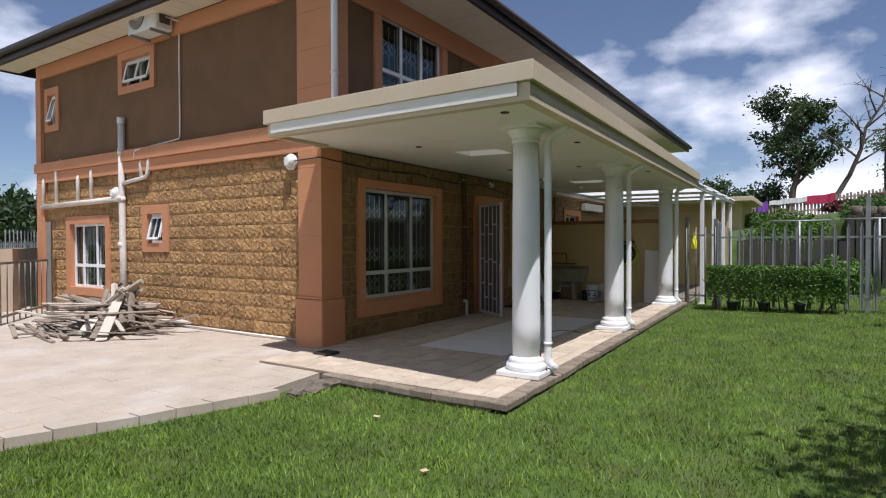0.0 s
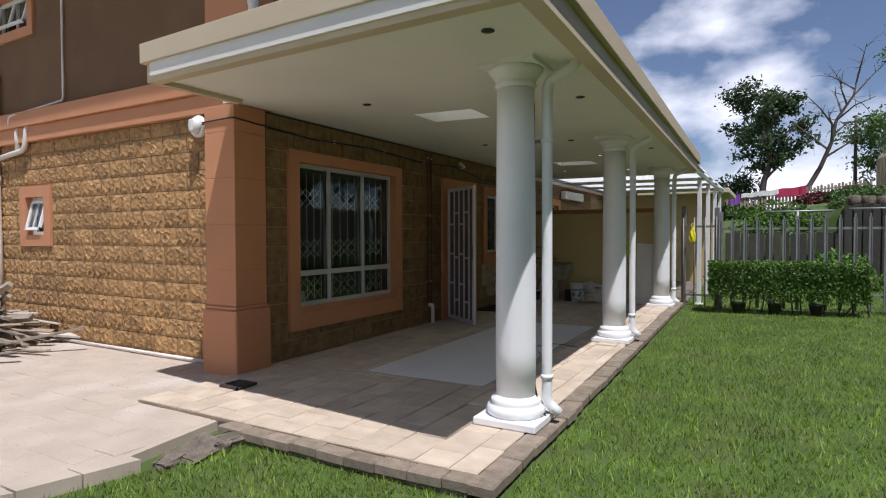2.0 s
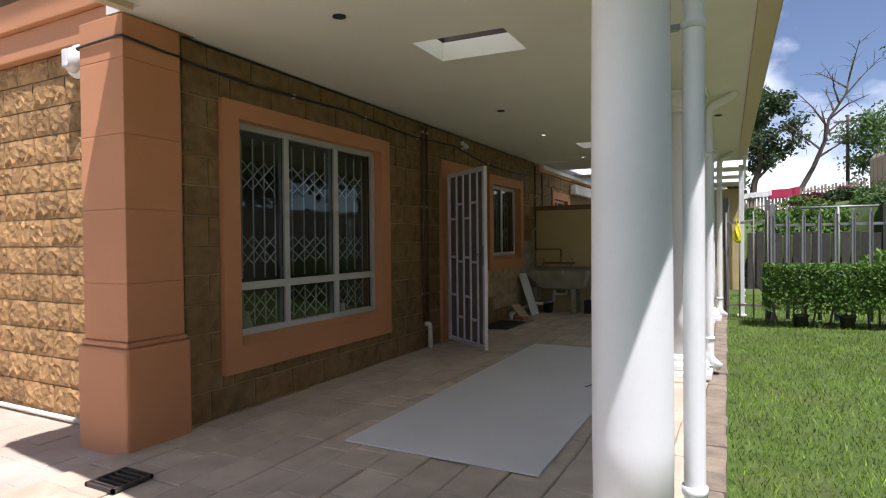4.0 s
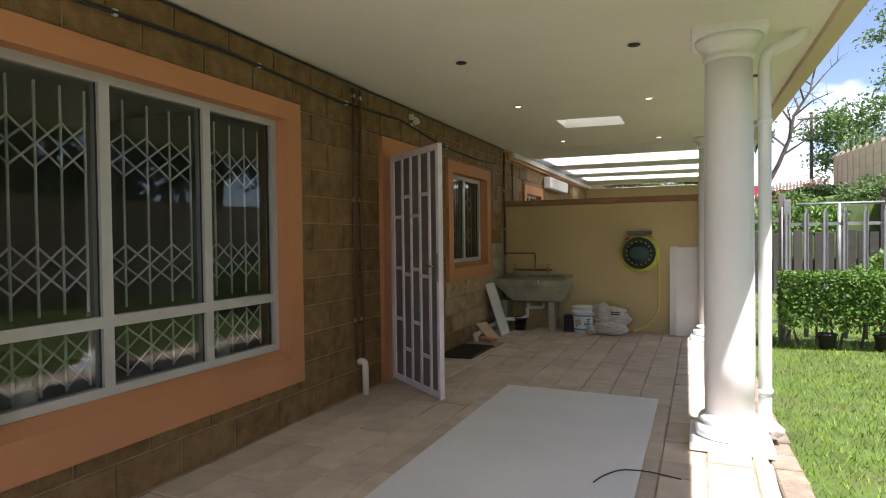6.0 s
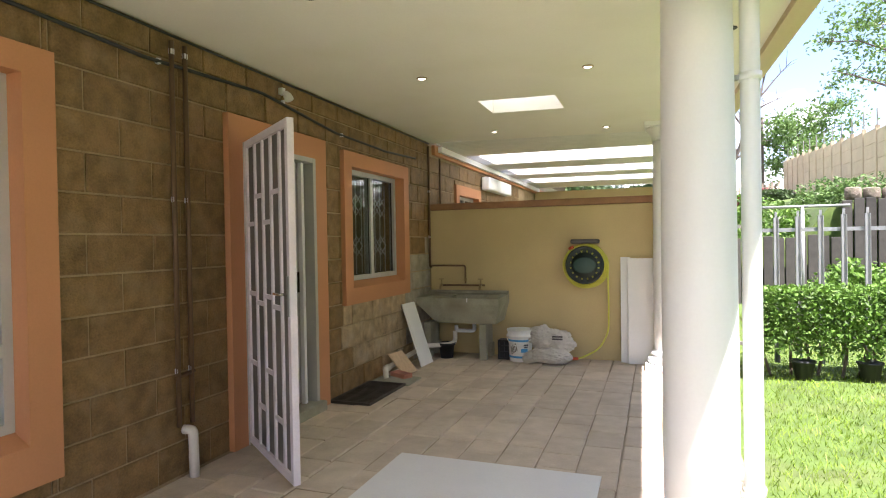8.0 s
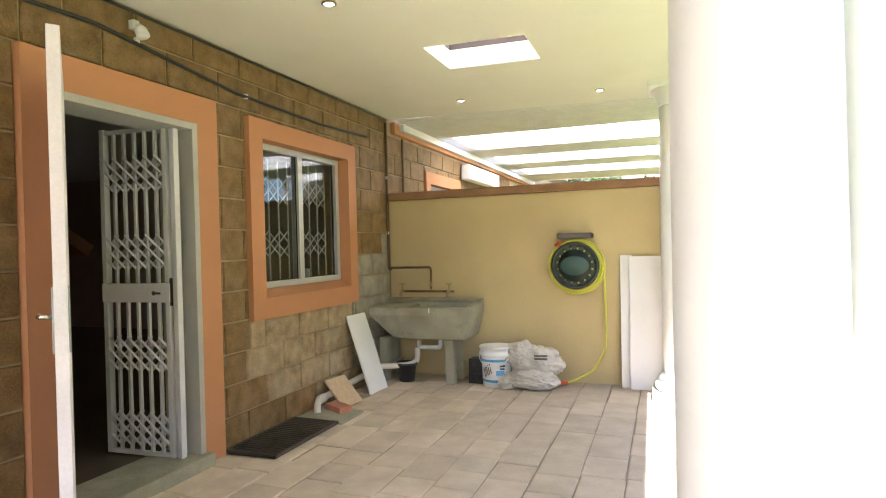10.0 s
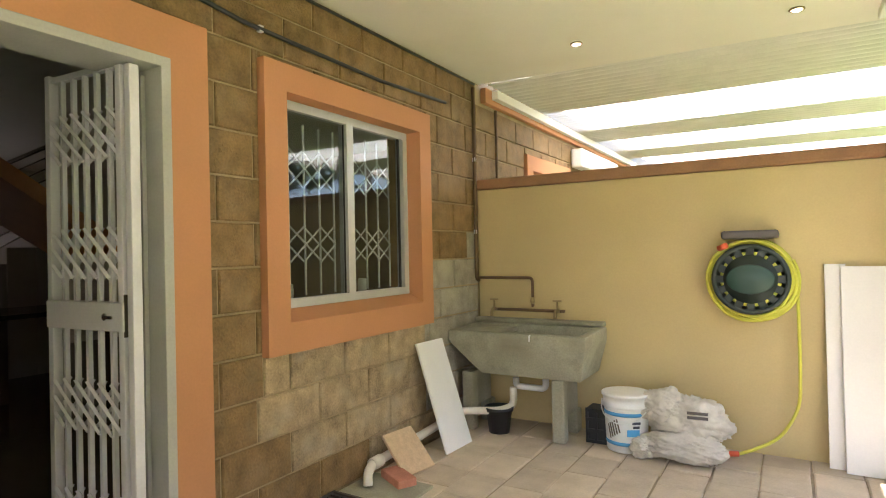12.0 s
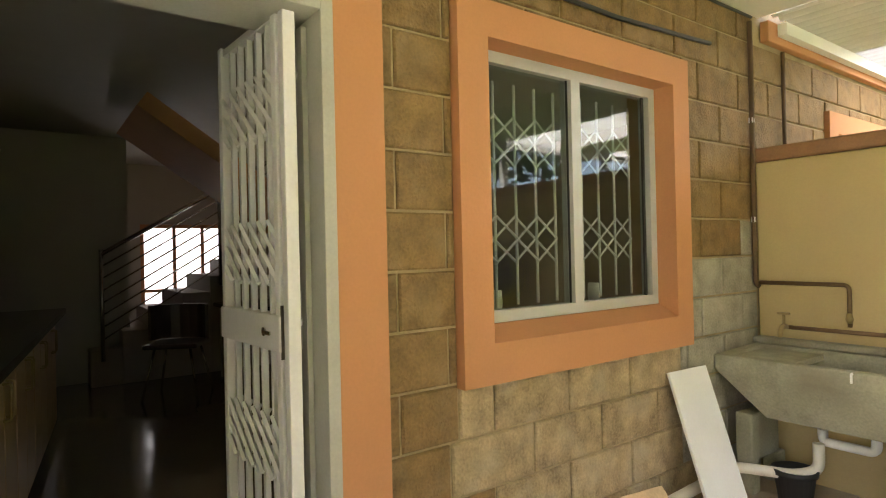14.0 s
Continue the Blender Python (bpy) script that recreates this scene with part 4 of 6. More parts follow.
def kitchen():
    for i in range(5):
        x0 = -3.33 + i * 0.598
        c = thing("base_cabinet", "maple laminate kitchen base cabinet under a dark worktop", "cabinet", (x0, 3.37 + 0.1136 * (-0.64 - x0), 0.06, 0, 0, -6.5), "kitchen cabinets")
        part("body", box(shape(), 0.0, 0.596, 0.0, 0.55, 0.08, 0.82), "cabinet", c)
        part("kickboard", box(shape(), 0.0, 0.596, 0.0, 0.5, 0.0, 0.078), "wood", c)
        for k in range(2):
            d = part("door", box(shape(), 0.006 + k * 0.297, 0.292 + k * 0.297, 0.553, 0.572, 0.09, 0.81, 0.003), "cabinet", c)
            xh = 0.26 if k == 0 else 0.335
            part("handle", tube(shape(), bend([(xh, 0.572, 0.6), (xh, 0.60, 0.6), (xh, 0.60, 0.74), (xh, 0.572, 0.74)], 0.015), 0.005, 6), "brass", d, "brass bow handle")
    w = single("worktop", prism(shape(), [(-3.3, 3.43), (-0.34, 3.43), (-0.34, 3.975), (-3.3, 4.31)], 0.882, 0.92), "granite", "polished dark granite worktop", "worktop")
    for i in range(3):
        c = thing("wall_cabinet", "dark wall cabinet over the kitchen worktop", "cabinet", (-2.35 + i * 0.6, 3.43, 1.45), "kitchen wall cabinets")
        part("body", box(shape(), 0, 0.596, 0, 0.33, 0, 0.75), "wood", c)
        d = part("door", box(shape(), 0.006, 0.59, 0.333, 0.35, 0.006, 0.744, 0.003), "wood", c)
        part("handle", tube(shape(), bend([(0.54, 0.35, 0.06), (0.54, 0.375, 0.06), (0.54, 0.375, 0.18), (0.54, 0.35, 0.18)], 0.012), 0.005, 6), "brass", d)


kitchen()


def stairs():
    s = thing("staircase", "tiled staircase with a steel balustrade", "staircase", (-4.7, 4.66, 0.06))
    for i in range(8):
        part("step", box(shape(), -0.28 if i < 1 else -1.1, 0.0, -0.1 + 0.27 * i, -0.1 + 0.27 * (i + 1) - 0.002, 0.0, 0.34 + 0.165 * i, 0.004), "interior", s)
    for i in (0, 4, 7):
        y, z = 0.27 * i, 0.34 + 0.165 * i
        part("baluster", tube(shape(), [(0.03, y, z - 0.1), (0.03, y, z + 0.95)], 0.02, 8), "chrome", s)
    for k in range(8):
        h = 0.44 + k * 0.115
        part("rail", tube(shape(), [(0.03, 0.0, h), (0.03, 1.95, h + 0.165 / 0.27 * 1.95)], 0.008 if k < 7 else 0.022, 8), "chrome", s)
    return s


stairs()


def indoor_chair(at, turn):
    c = thing("dining_chair", "dark wooden chair with slim metal legs on the tiled floor", "chair")
    part("seat", box(shape(), -0.22, 0.22, -0.21, 0.21, 0.43, 0.47, 0.015), "wood", c)
    for k in range(9):
        a = radians(-70 + k * 17.5)
        part("backrest_slat", box(shape(), -0.05, 0.05, -0.012, 0.012, 0.48, 0.78, m=pose(0.24 * math.sin(a), 0.2 * math.cos(a), 0, 0, 0, -math.degrees(a))), "wood", c)
    for x, y in ((-0.18, -0.17), (0.18, -0.17), (-0.18, 0.17), (0.18, 0.17)):
        part("leg", tube(shape(), [(x * 0.8, y * 0.8, 0.43), (x * 1.25, y * 1.25, 0.0)], 0.011, 8), "chrome", c)
    c.matrix_world = pose(*at) @ pose(0, 0, 0, 0, 0, turn)


indoor_chair((-3.85, 5.15, 0.06), 60)
flight = shape()
box(flight, -0.6, 0.5, 0.0, 1.9, -0.06, 0.06, m=pose(-3.3, 4.75, 2.36, -34))
structure("stair_soffit", flight, "interior_orange", "orange painted underside of the upper flight")
tb = thing("dining_table", "dark glossy dining table", "table", (-3.95, 6.1, 0.06))
part("tabletop", box(shape(), -0.5, 0.45, -0.5, 0.5, 0.70, 0.74, 0.01), "granite", tb)
for x, y in ((-0.42, -0.42), (0.38, -0.42), (-0.42, 0.42), (0.38, 0.42)):
    part("leg", box(shape(), x - 0.03, x + 0.03, y - 0.03, y + 0.03, 0, 0.70), "wood", tb)
sp = thing("spotlight", "small gilt ceiling spotlight, switched on", "lamp", (-5.6, 5.75, 2.18))
part("stem", tube(shape(), [(0, 0, 0.30), (0, 0, 0.02)], 0.012, 6), "brass", sp)
for k in (-0.09, 0.0, 0.09):
    part("bulb", lathe(shape(), [(0.012, 0.03), (0.04, 0.0), (0.035, -0.03), (0.0, -0.035)], 12, at=(0, k, 0)), "lamp_gold", sp)
for yy in (5.66, 6.28):
    cp = thing("sill_cup", "small white cup on the kitchen window sill", "cup", (-0.215, yy, 0.985), "sill cups")
    part("body", lathe(shape(), [(0.022, 0), (0.03, 0.06), (0.026, 0.11), (0.02, 0.112), (0.022, 0.02)], 14), "plastic_white", cp)
vs = thing("sill_vase", "small white vase on the front room sill", "vase", (-0.215, 0.98, 0.525))
part("body", lathe(shape(), [(0.04, 0), (0.055, 0.05), (0.03, 0.1), (0.028, 0.14), (0.036, 0.15)], 16), "plastic_white", vs)
sb = thing("sill_box", "small white box on the front room sill", "box", (-0.215, 2.18, 0.525))
part("body", box(shape(), -0.03, 0.03, -0.03, 0.03, 0, 0.1, 0.003), "plastic_white", sb)


# ---- pipes and fittings on the veranda wall ----
def wall_cable(name, pts, r, mat, label, cat="cable", knots=()):
    c = thing(name, label, cat, pts[0])
    o = Vector(pts[0])
    part("run", tube(shape(), bend([Vector(p) - o for p in pts], 0.04), r, 8), mat, c)
    for k in knots:
        p = Vector(k) - o
        part("clip", box(shape(), p.x - 0.016, p.x + 0.008, p.y - 0.012, p.y + 0.012, p.z - 0.016, p.z + 0.016, 0.003), "grille" if mat != "copper" else "brass", c)
    return c


wall_cable("wall_cable", [(0.018, 0.25, 2.40), (0.018, 0.9, 2.375), (0.018, 2.0, 2.41), (0.018, 3.2, 2.36), (0.018, 4.2, 2.40), (0.018, 5.2, 2.29), (0.018, 6.2, 2.27), (0.018, 6.95, 2.30)], 0.011, "black",
           "thin black cable sagging along the wall top", knots=[(0.018, 1.3, 2.39), (0.018, 2.3, 2.40), (0.018, 3.3, 2.365), (0.018, 4.45, 2.39), (0.018, 5.3, 2.29)])
wall_cable("wall_cable", [(0.012, 0.27, 2.548), (0.012, 3.4, 2.54), (0.012, 7.4, 2.535)], 0.008, "black", "thin dark cable tucked under the ceiling")
for yy in (3.38, 3.48):
    wall_cable("supply_pipe", [(0.03, yy, 2.50), (0.03, yy, 0.30)], 0.014, "paintpipe", "brown painted copper water pipe on the wall", "pipe", knots=[(0.035, yy, 2.44), (0.03, yy, 1.6), (0.03, yy, 0.62)])
wall_cable("supply_pipe", [(0.03, 3.36, 0.58), (0.03, 3.50, 0.60)], 0.012, "paintpipe", "short brown cross pipe between two risers", "pipe")
wall_cable("waste_pipe", [(0.012, 3.43, 0.27), (0.07, 3.44, 0.27), (0.075, 3.44, 0.0)], 0.028, "pvc", "short white plastic waste elbow standing at the wall foot", "pipe")
wall_cable("riser_pipe", [(0.022, 7.36, 2.50), (0.022, 7.36, 1.05), (0.022, 7.39, 1.03)], 0.014, "paintpipe", "brown painted riser in the corner", "pipe", knots=[(0.025, 7.36, 1.95), (0.025, 7.36, 1.4)])
wall_cable("riser_pipe", [(0.022, 7.75, 2.40), (0.022, 7.75, 1.70)], 0.012, "paintpipe", "thin brown pipe behind the partition", "pipe")
fl = thing("wall_spotlight", "small white spotlight fixed high on the wall", "lamp", (0.02, 4.43, 2.46))
part("mount", box(shape(), -0.018, 0.02, -0.02, 0.02, -0.02, 0.03, 0.004), "plastic_white", fl)
part("head", lathe(shape(), [(0.012, 0.0), (0.03, -0.03), (0.034, -0.07), (0.0, -0.075)], 14, m=pose(0.035, 0, 0, 0, -25)), "plastic_white", fl)
for x, yy, on in ((1.03, 3.25, 0), (2.21, 3.3, 0), (1.0, 4.77, 1), (2.18, 4.87, 1), (0.95, 7.0, 1), (2.13, 7.1, 1), (1.13, 0.45, 0), (3.0, -0.88, 0), (3.0, 0.99, 0), (3.0, 4.4, 0)):
    d = thing("downlight", "small round recessed ceiling downlight" + (", switched on" if on else ", switched off"), "lamp", (x, yy, ceiling_at(x)), "ceiling downlights")
    part("rim", lathe(shape(), [(0.028, -0.001), (0.038, -0.001), (0.040, -0.006), (0.03, -0.010), (0.028, -0.004)], 20), "brass" if on else "black", d)
    part("bulb", lathe(shape(), [(0.0, -0.013), (0.018, -0.012), (0.029, -0.006), (0.029, -0.0015)], 20), "lamp_on" if on else "black", d)


# ---- sink, taps, pipes ----
def wash_trough():
    s = thing("wash_trough", "weathered grey concrete wash trough on two slab legs", "sink", (0.0, 7.42, 0.0))
    bm = shape()
    x0, x1 = 0.006, 0.985
    yb, yf = 0.0, -0.48
    zt, zb = 0.72, 0.41

    def ring(a0, a1, b0, b1, z, dip=0.0):
        return [bm.verts.new(p) for p in ((a0, b1, z), (a1, b1, z), (a1, b0, z - dip), (a0, b0, z - dip))]
    r = [ring(x0 + 0.22, x1 - 0.06, yf + 0.07, yb, zb), ring(x0, x1, yf, yb, zt - 0.09), ring(x0, x1, yf, yb, zt, 0.015), ring(x0 + 0.055, x1 - 0.055, yf + 0.055, yb - 0.09, zt - 0.002, 0.012),
         ring(x0 + 0.075, x1 - 0.075, yf + 0.075, yb - 0.10, zt - 0.035), ring(x0 + 0.27, x1 - 0.14, yf + 0.16, yb - 0.12, zb + 0.05)]
    for a, b in zip(r, r[1:]):
        for k in range(4):
            bm.faces.new((a[k], a[(k + 1) % 4], b[(k + 1) % 4], b[k]))
    bm.faces.new(r[0])
    bm.faces.new(r[-1])
    bmesh.ops.bevel(bm, geom=list(bm.edges), offset=0.008, segments=2, affect="EDGES", profile=0.5)
    part("basin", bm, "concrete", s)
    part("upstand", box(shape(), x0, x1, -0.085, -0.002, zt + 0.002, zt + 0.035, 0.01), "concrete", s)
    part("ledge", box(shape(), x0 + 0.07, x0 + 0.36, yf + 0.06, -0.09, zt - 0.05, zt - 0.018, 0.006), "concrete", s)
    for x in (0.11, 0.77):
        lg = shape()
        box(lg, x - 0.045, x + 0.04, -0.40, -0.32, 0.0, 0.408, 0.01)
        box(lg, x - 0.035, x + 0.035, -0.318, -0.10, 0.16, 0.408, 0.01)
        box(lg, x - 0.04, x + 0.04, -0.14, -0.04, 0.0, 0.158, 0.01)
        part("leg", lg, "concrete", s)
    part("plug_hook", tube(shape(), bend([(0.62, yf - 0.002, 0.70), (0.62, yf - 0.014, 0.70), (0.62, yf - 0.014, 0.66)], 0.006), 0.005, 6), "plastic_white", s)
    return s


wash_trough()
tp = thing("tap_set", "old copper pipe with two brass taps over the trough", "taps", (0.0, 7.42, 0.0))
part("feed_pipe", tube(shape(), bend([(0.03, -0.03, 1.05), (0.46, -0.03, 1.05), (0.46, -0.03, 0.84)], 0.03), 0.011, 8), "copper", tp)
part("bar_pipe", tube(shape(), [(0.16, -0.035, 0.815), (0.70, -0.035, 0.815)], 0.011, 8), "copper", tp)
part("stop_cock", lathe(shape(), [(0.012, -0.02), (0.018, 0.0), (0.012, 0.03)], 10, at=(0.46, -0.035, 0.88)), "brass", tp)
for x in (0.17, 0.66):
    t_ = part("tap", tube(shape(), bend([(x, -0.035, 0.815), (x, -0.09, 0.83), (x, -0.12, 0.80), (x, -0.12, 0.77)], 0.02), 0.013, 8), "brass", tp)
    part("spindle", tube(shape(), [(x, -0.075, 0.83), (x, -0.075, 0.885)], 0.008, 8), "brass", t_)
    part("handle", box(shape(), x - 0.032, x + 0.032, -0.083, -0.067, 0.885, 0.897, 0.004), "brass", t_)
wp = thing("waste_pipe", "white plastic waste pipe running from the trough along the wall", "pipe", (0, 6.0, 0.0))
part("run", tube(shape(), bend([(0.40, 1.15, 0.30), (0.40, 1.15, 0.17), (0.34, 1.05, 0.155), (0.10, 0.95, 0.15), (0.07, 0.3, 0.10), (0.07, -0.02, 0.085), (0.12, -0.12, 0.075), (0.13, -0.13, 0.02)], 0.05), 0.026, 12), "pvc", wp)
part("coupling", tube(shape(), [(0.07, 0.06, 0.088), (0.07, -0.02, 0.085)], 0.034, 12), "pvc", wp)
part("trap", tube(shape(), bend([(0.40, 1.2, 0.36), (0.40, 1.2, 0.30), (0.62, 1.2, 0.30), (0.62, 1.2, 0.38)], 0.05), 0.022, 10), "plastic_white", wp)
pot = thing("plant_pot", "small black plastic plant pot under the trough", "pot", (0.32, 7.08, 0.0))
part("body", lathe(shape(), [(0.07, 0.0), (0.09, 0.15), (0.1, 0.15), (0.102, 0.175), (0.09, 0.175), (0.065, 0.02)], 24), "black", pot)
cr = thing("plastic_crate", "small black plastic grid crate beside the trough leg", "crate", (1.0, 7.24, 0.0))
for z in (0.0, 0.07, 0.14, 0.2):
    part("slat", box(shape(), -0.09, 0.09, -0.10, -0.085, z, z + 0.02), "black", cr)
for x in (-0.09, -0.03, 0.03, 0.075):
    part("rib", box(shape(), x, x + 0.015, -0.099, -0.08, 0, 0.22), "black", cr)
part("back", box(shape(), -0.09, 0.09, -0.078, 0.06, 0, 0.215), "black", cr)


def bucket():
    b = thing("paint_bucket", "white plastic paint bucket with a blue label and drips", "bucket", (1.17, 7.15, 0.0))
    part("body", lathe(shape(), [(0.118, 0.0), (0.122, 0.008), (0.138, 0.33), (0.138, 0.345), (0.132, 0.345), (0.116, 0.02), (0.0, 0.015)], 36), "plastic_white", b)
    part("rim", lathe(shape(), [(0.139, 0.27), (0.148, 0.272), (0.148, 0.285), (0.140, 0.288), (0.141, 0.335), (0.149, 0.337), (0.149, 0.352), (0.139, 0.354)], 36), "plastic_white", b)
    part("contents", lathe(shape(), [(0.0, 0.22), (0.128, 0.222)], 28), "cloth", b)
    for z in (0.045, 0.225):
        part("label_band", lathe(shape(), [(0.1245 + (z - 0.008) * 0.05, z), (0.1250 + (z - 0.008) * 0.05, z + 0.022)], 36), "blue", b, "blue printed band")
    for k, (a, z, w, mat) in enumerate(((-52, 0.19, 0.05, "ink"), (-52, 0.165, 0.04, "ink"), (-60, 0.13, 0.075, "blue"), (-42, 0.095, 0.05, "ink"), (-45, 0.075, 0.04, "ink"))):
        p = Matrix.Rotation(radians(a), 4, "Z") @ Matrix.Translation((0.1275 + z * 0.05, 0, z))
        part("print_bar", box(shape(), -0.002, 0.002, -w / 2, w / 2, -0.007 if mat == "ink" else -0.02, 0.007 if mat == "ink" else 0.02, m=p), mat, b)
    for k in range(5):
        p = Matrix.Rotation(radians(-98 - k * 7), 4, "Z") @ Matrix.Translation((0.1305, 0, 0.16 - 0.01 * k)) @ pose(0, 0, 0, 14)
        part("drip", box(shape(), -0.0015, 0.0015, -0.004, 0.004, -0.035, 0.05, m=p), "rubble", b)
    hd = [(0.146 * math.cos(a), -0.146 * abs(math.sin(a)) * 0.95 - 0.02, 0.30 - 0.11 * math.sin(a)) for a in (math.pi * k / 14 for k in range(15))]
    part("handle", tube(shape(), hd, 0.004, 6), "plastic_white", b)


bucket()


def sack():
    s = thing("sack", "crumpled off-white woven plastic sack, tied and slumped", "sack", (1.465, 7.13, 0.0))
    rng = random.Random(4)

    def lump(cx, cy, cz, rx, ry, rz, amp, seed, knots=()):
        bm = shape()
        bmesh.ops.create_icosphere(bm, subdivisions=5, radius=1.0)
        for v in bm.verts:
            d = v.co.normalized()
            n1 = noise.noise(d * 1.6 + Vector((seed, 0, 0)))
            ridge = 1 - abs(noise.noise(Vector((d.x * 2.2, d.y * 2.2 + seed, d.z * 7.0 + d.x * 4)))) * 1.6
            crease = abs(noise.noise(Vector((d.x * 6 + seed, d.y * 5, d.z * 9 + d.y * 5))))
            p = Vector((d.x * rx, d.y * ry, d.z * rz)) * (1 + amp * n1 + amp * 0.55 * ridge - 0.16 * (1 - min(1, crease * 4)))
            v.co = Vector((cx, cy, max(0.002, cz + p.z))) + Vector((p.x, p.y, 0))
        for f in bm.faces:
            f.smooth = True
        return bm
    part("belly", lump(0.07, 0.04, 0.21, 0.20, 0.13, 0.15, 0.28, 2.0), "sack", s)
    part("lower_fold", lump(0.05, -0.06, 0.085, 0.21, 0.12, 0.085, 0.22, 7.0), "sack", s)
    part("upper_fold", lump(-0.07, 0.03, 0.28, 0.14, 0.11, 0.10, 0.35, 11.0), "sack", s)
    part("tied_end", lump(-0.17, -0.09, 0.06, 0.075, 0.07, 0.06, 0.4, 15.0), "sack", s)
    for k in range(2):
        part("print_bar", box(shape(), -0.05, 0.06, -0.003, 0.003, -0.008, 0.008, m=pose(0.13, -0.115, 0.30 - 0.026 * k, -30, 0, 6)), "reel_grey", s)


sack()


# ---- hose reel ----
def hose_reel():
    r = thing("hose_reel", "dark green wall hose reel wound with a yellow-green hose", "hose reel", (1.868, 7.425, 1.055))
    turn = pose(0, 0, 0, 90)
    part("bracket", box(shape(), -0.15, 0.15, -0.16, 0.0, 0.235, 0.285, 0.015), "reel_grey", r, "dark grey wall bracket with a handle")
    part("arm", box(shape(), -0.05, 0.05, -0.05, 0.0, 0.0, 0.24, 0.01), "reel_grey", r)
    part("drum", lathe(shape(), [(0.15, 0.02), (0.172, 0.04), (0.172, 0.14), (0.15, 0.16)], 36, m=turn), "hose", r)
    fl_ = shape()
    lathe(fl_, [(0.0, 0.178), (0.150, 0.178), (0.155, 0.186), (0.145, 0.192), (0.0, 0.194)], 40, m=turn @ Matrix.Diagonal((0.82, 0.56, 1.0, 1.0)))
    part("hub_plate", fl_, "reel_green", r, "dark green oval hub plate")
    part("face", lathe(shape(), [(0.0, 0.166), (0.138, 0.166), (0.142, 0.172), (0.0, 0.176)], 40, m=turn), "reel", r)
    rim = shape()
    lathe(rim, [(0.180, 0.150), (0.200, 0.150), (0.207, 0.160), (0.200, 0.170), (0.180, 0.170), (0.180, 0.150)], 48, m=turn)
    part("rim", rim, "reel", r)
    sp_ = shape()
    for k in range(16):
        a = 2 * math.pi * k / 16
        box(sp_, 0.125, 0.2, -0.021, 0.021, 0.152, 0.166, m=turn @ pose(0, 0, 0, 0, 0, math.degrees(a)))
    part("spokes", sp_, "reel", r)
    part("back_flange", lathe(shape(), [(0.0, 0.01), (0.225, 0.01), (0.225, 0.02), (0.0, 0.02)], 40, m=turn), "reel", r)
    coil = shape()
    n = 260
    pts = []
    for i in range(n + 1):
        a = 2 * math.pi * 7 * i / n + 0.5
        rr = 0.186 + 0.062 * (i / n) + 0.003 * math.sin(i * 0.7)
        pts.append((rr * math.cos(a), -0.04 - 0.09 * (0.5 + 0.5 * math.sin(a * 0.43)), rr * math.sin(a) * 1.0 - 0.01))
    tube(coil, pts, 0.0095, 8)
    part("hose_coil", coil, "hose", r, "yellow-green coiled hose")
    tail = bend([(0.235, -0.05, -0.05), (0.24, -0.04, -0.45), (0.235, -0.05, -0.75), (0.13, -0.10, -0.93), (-0.02, -0.17, -1.0), (-0.10, -0.20, -1.025)], 0.18, 8)
    part("hose_tail", tube(shape(), tail, 0.0095, 8), "hose", r)
    part("connector", tube(shape(), [(-0.08, -0.19, -1.02), (-0.20, -0.235, -1.022)], 0.016, 10), "red", r, "orange-red hose connector")
    part("nozzle", tube(shape(), [(-0.165, 0.0 - 0.14, 0.18), (-0.12, -0.165, 0.20)], 0.017, 10), "red", r, "orange-red hose nozzle")


hose_reel()

# ---- leaning boards, tile, bricks, grates, mat ----
for nm, lab, cat, dims, m, mat in (
        ("leaning_board", "tall grey-white board leaning on the partition", "board", (0.10, 0.012, 1.14), pose(2.285, 7.33, 0.0, -5.0), "board"),
        ("leaning_board", "wide grey-white board leaning on the partition", "board", (0.30, 0.012, 1.13), pose(2.46, 7.28, 0.0, -6.5), "board")):
    w, d, h = dims
    b = single(nm, box(shape(), -w / 2, w / 2, -d, 0, 0, h, 0.002), mat, lab, cat, "leaning boards")
    b.matrix_world = m
pl = single("white_plank", box(shape(), -0.016, 0.0, -0.145, 0.145, 0, 0.70, 0.002), "whiteboard", "white laminated plank leaning on the wall", "plank")
pl.matrix_world = pose(0.255, 6.645, 0.008, 0, -18.5, -3)
tl = single("chipboard_piece", box(shape(), -0.018, 0.0, -0.12, 0.12, 0, 0.27, 0.003), "rawboard", "square raw chipboard offcut leaning on the pipe", "board")
tl.matrix_world = pose(0.25, 6.20, 0.012, 0, -44, -9)
bk = single("loose_brick", box(shape(), -0.055, 0.055, -0.11, 0.11, 0, 0.05, 0.006), "brick", "loose red brick on the paving", "brick")
bk.matrix_world = pose(0.22, 6.02, 0.004, 0, 0, 62)


def grating(at, w, l, label, name="drain_grate"):
    g = thing(name, label, "drain", at)
    for x0, x1, y0, y1 in ((-w / 2, -w / 2 + 0.015, -l / 2, l / 2), (w / 2 - 0.015, w / 2, -l / 2, l / 2), (-w / 2, w / 2, -l / 2, -l / 2 + 0.015), (-w / 2, w / 2, l / 2 - 0.015, l / 2)):
        part("rim", box(shape(), x0, x1, y0, y1, 0.0, 0.02), "iron", g)
    n = int(l / 0.034)
    for k in range(1, n):
        y = -l / 2 + l * k / n
        part("bar", box(shape(), -w / 2 + 0.015, w / 2 - 0.015, y - 0.006, y + 0.006, 0.002, 0.017), "iron", g)
    # a flat black plate stands in for the shade in the hollow below
    part("pit", box(shape(), -w / 2 + 0.01, w / 2 - 0.01, -l / 2 + 0.01, l / 2 - 0.01, -0.02, -0.001), "black", g)
    return g


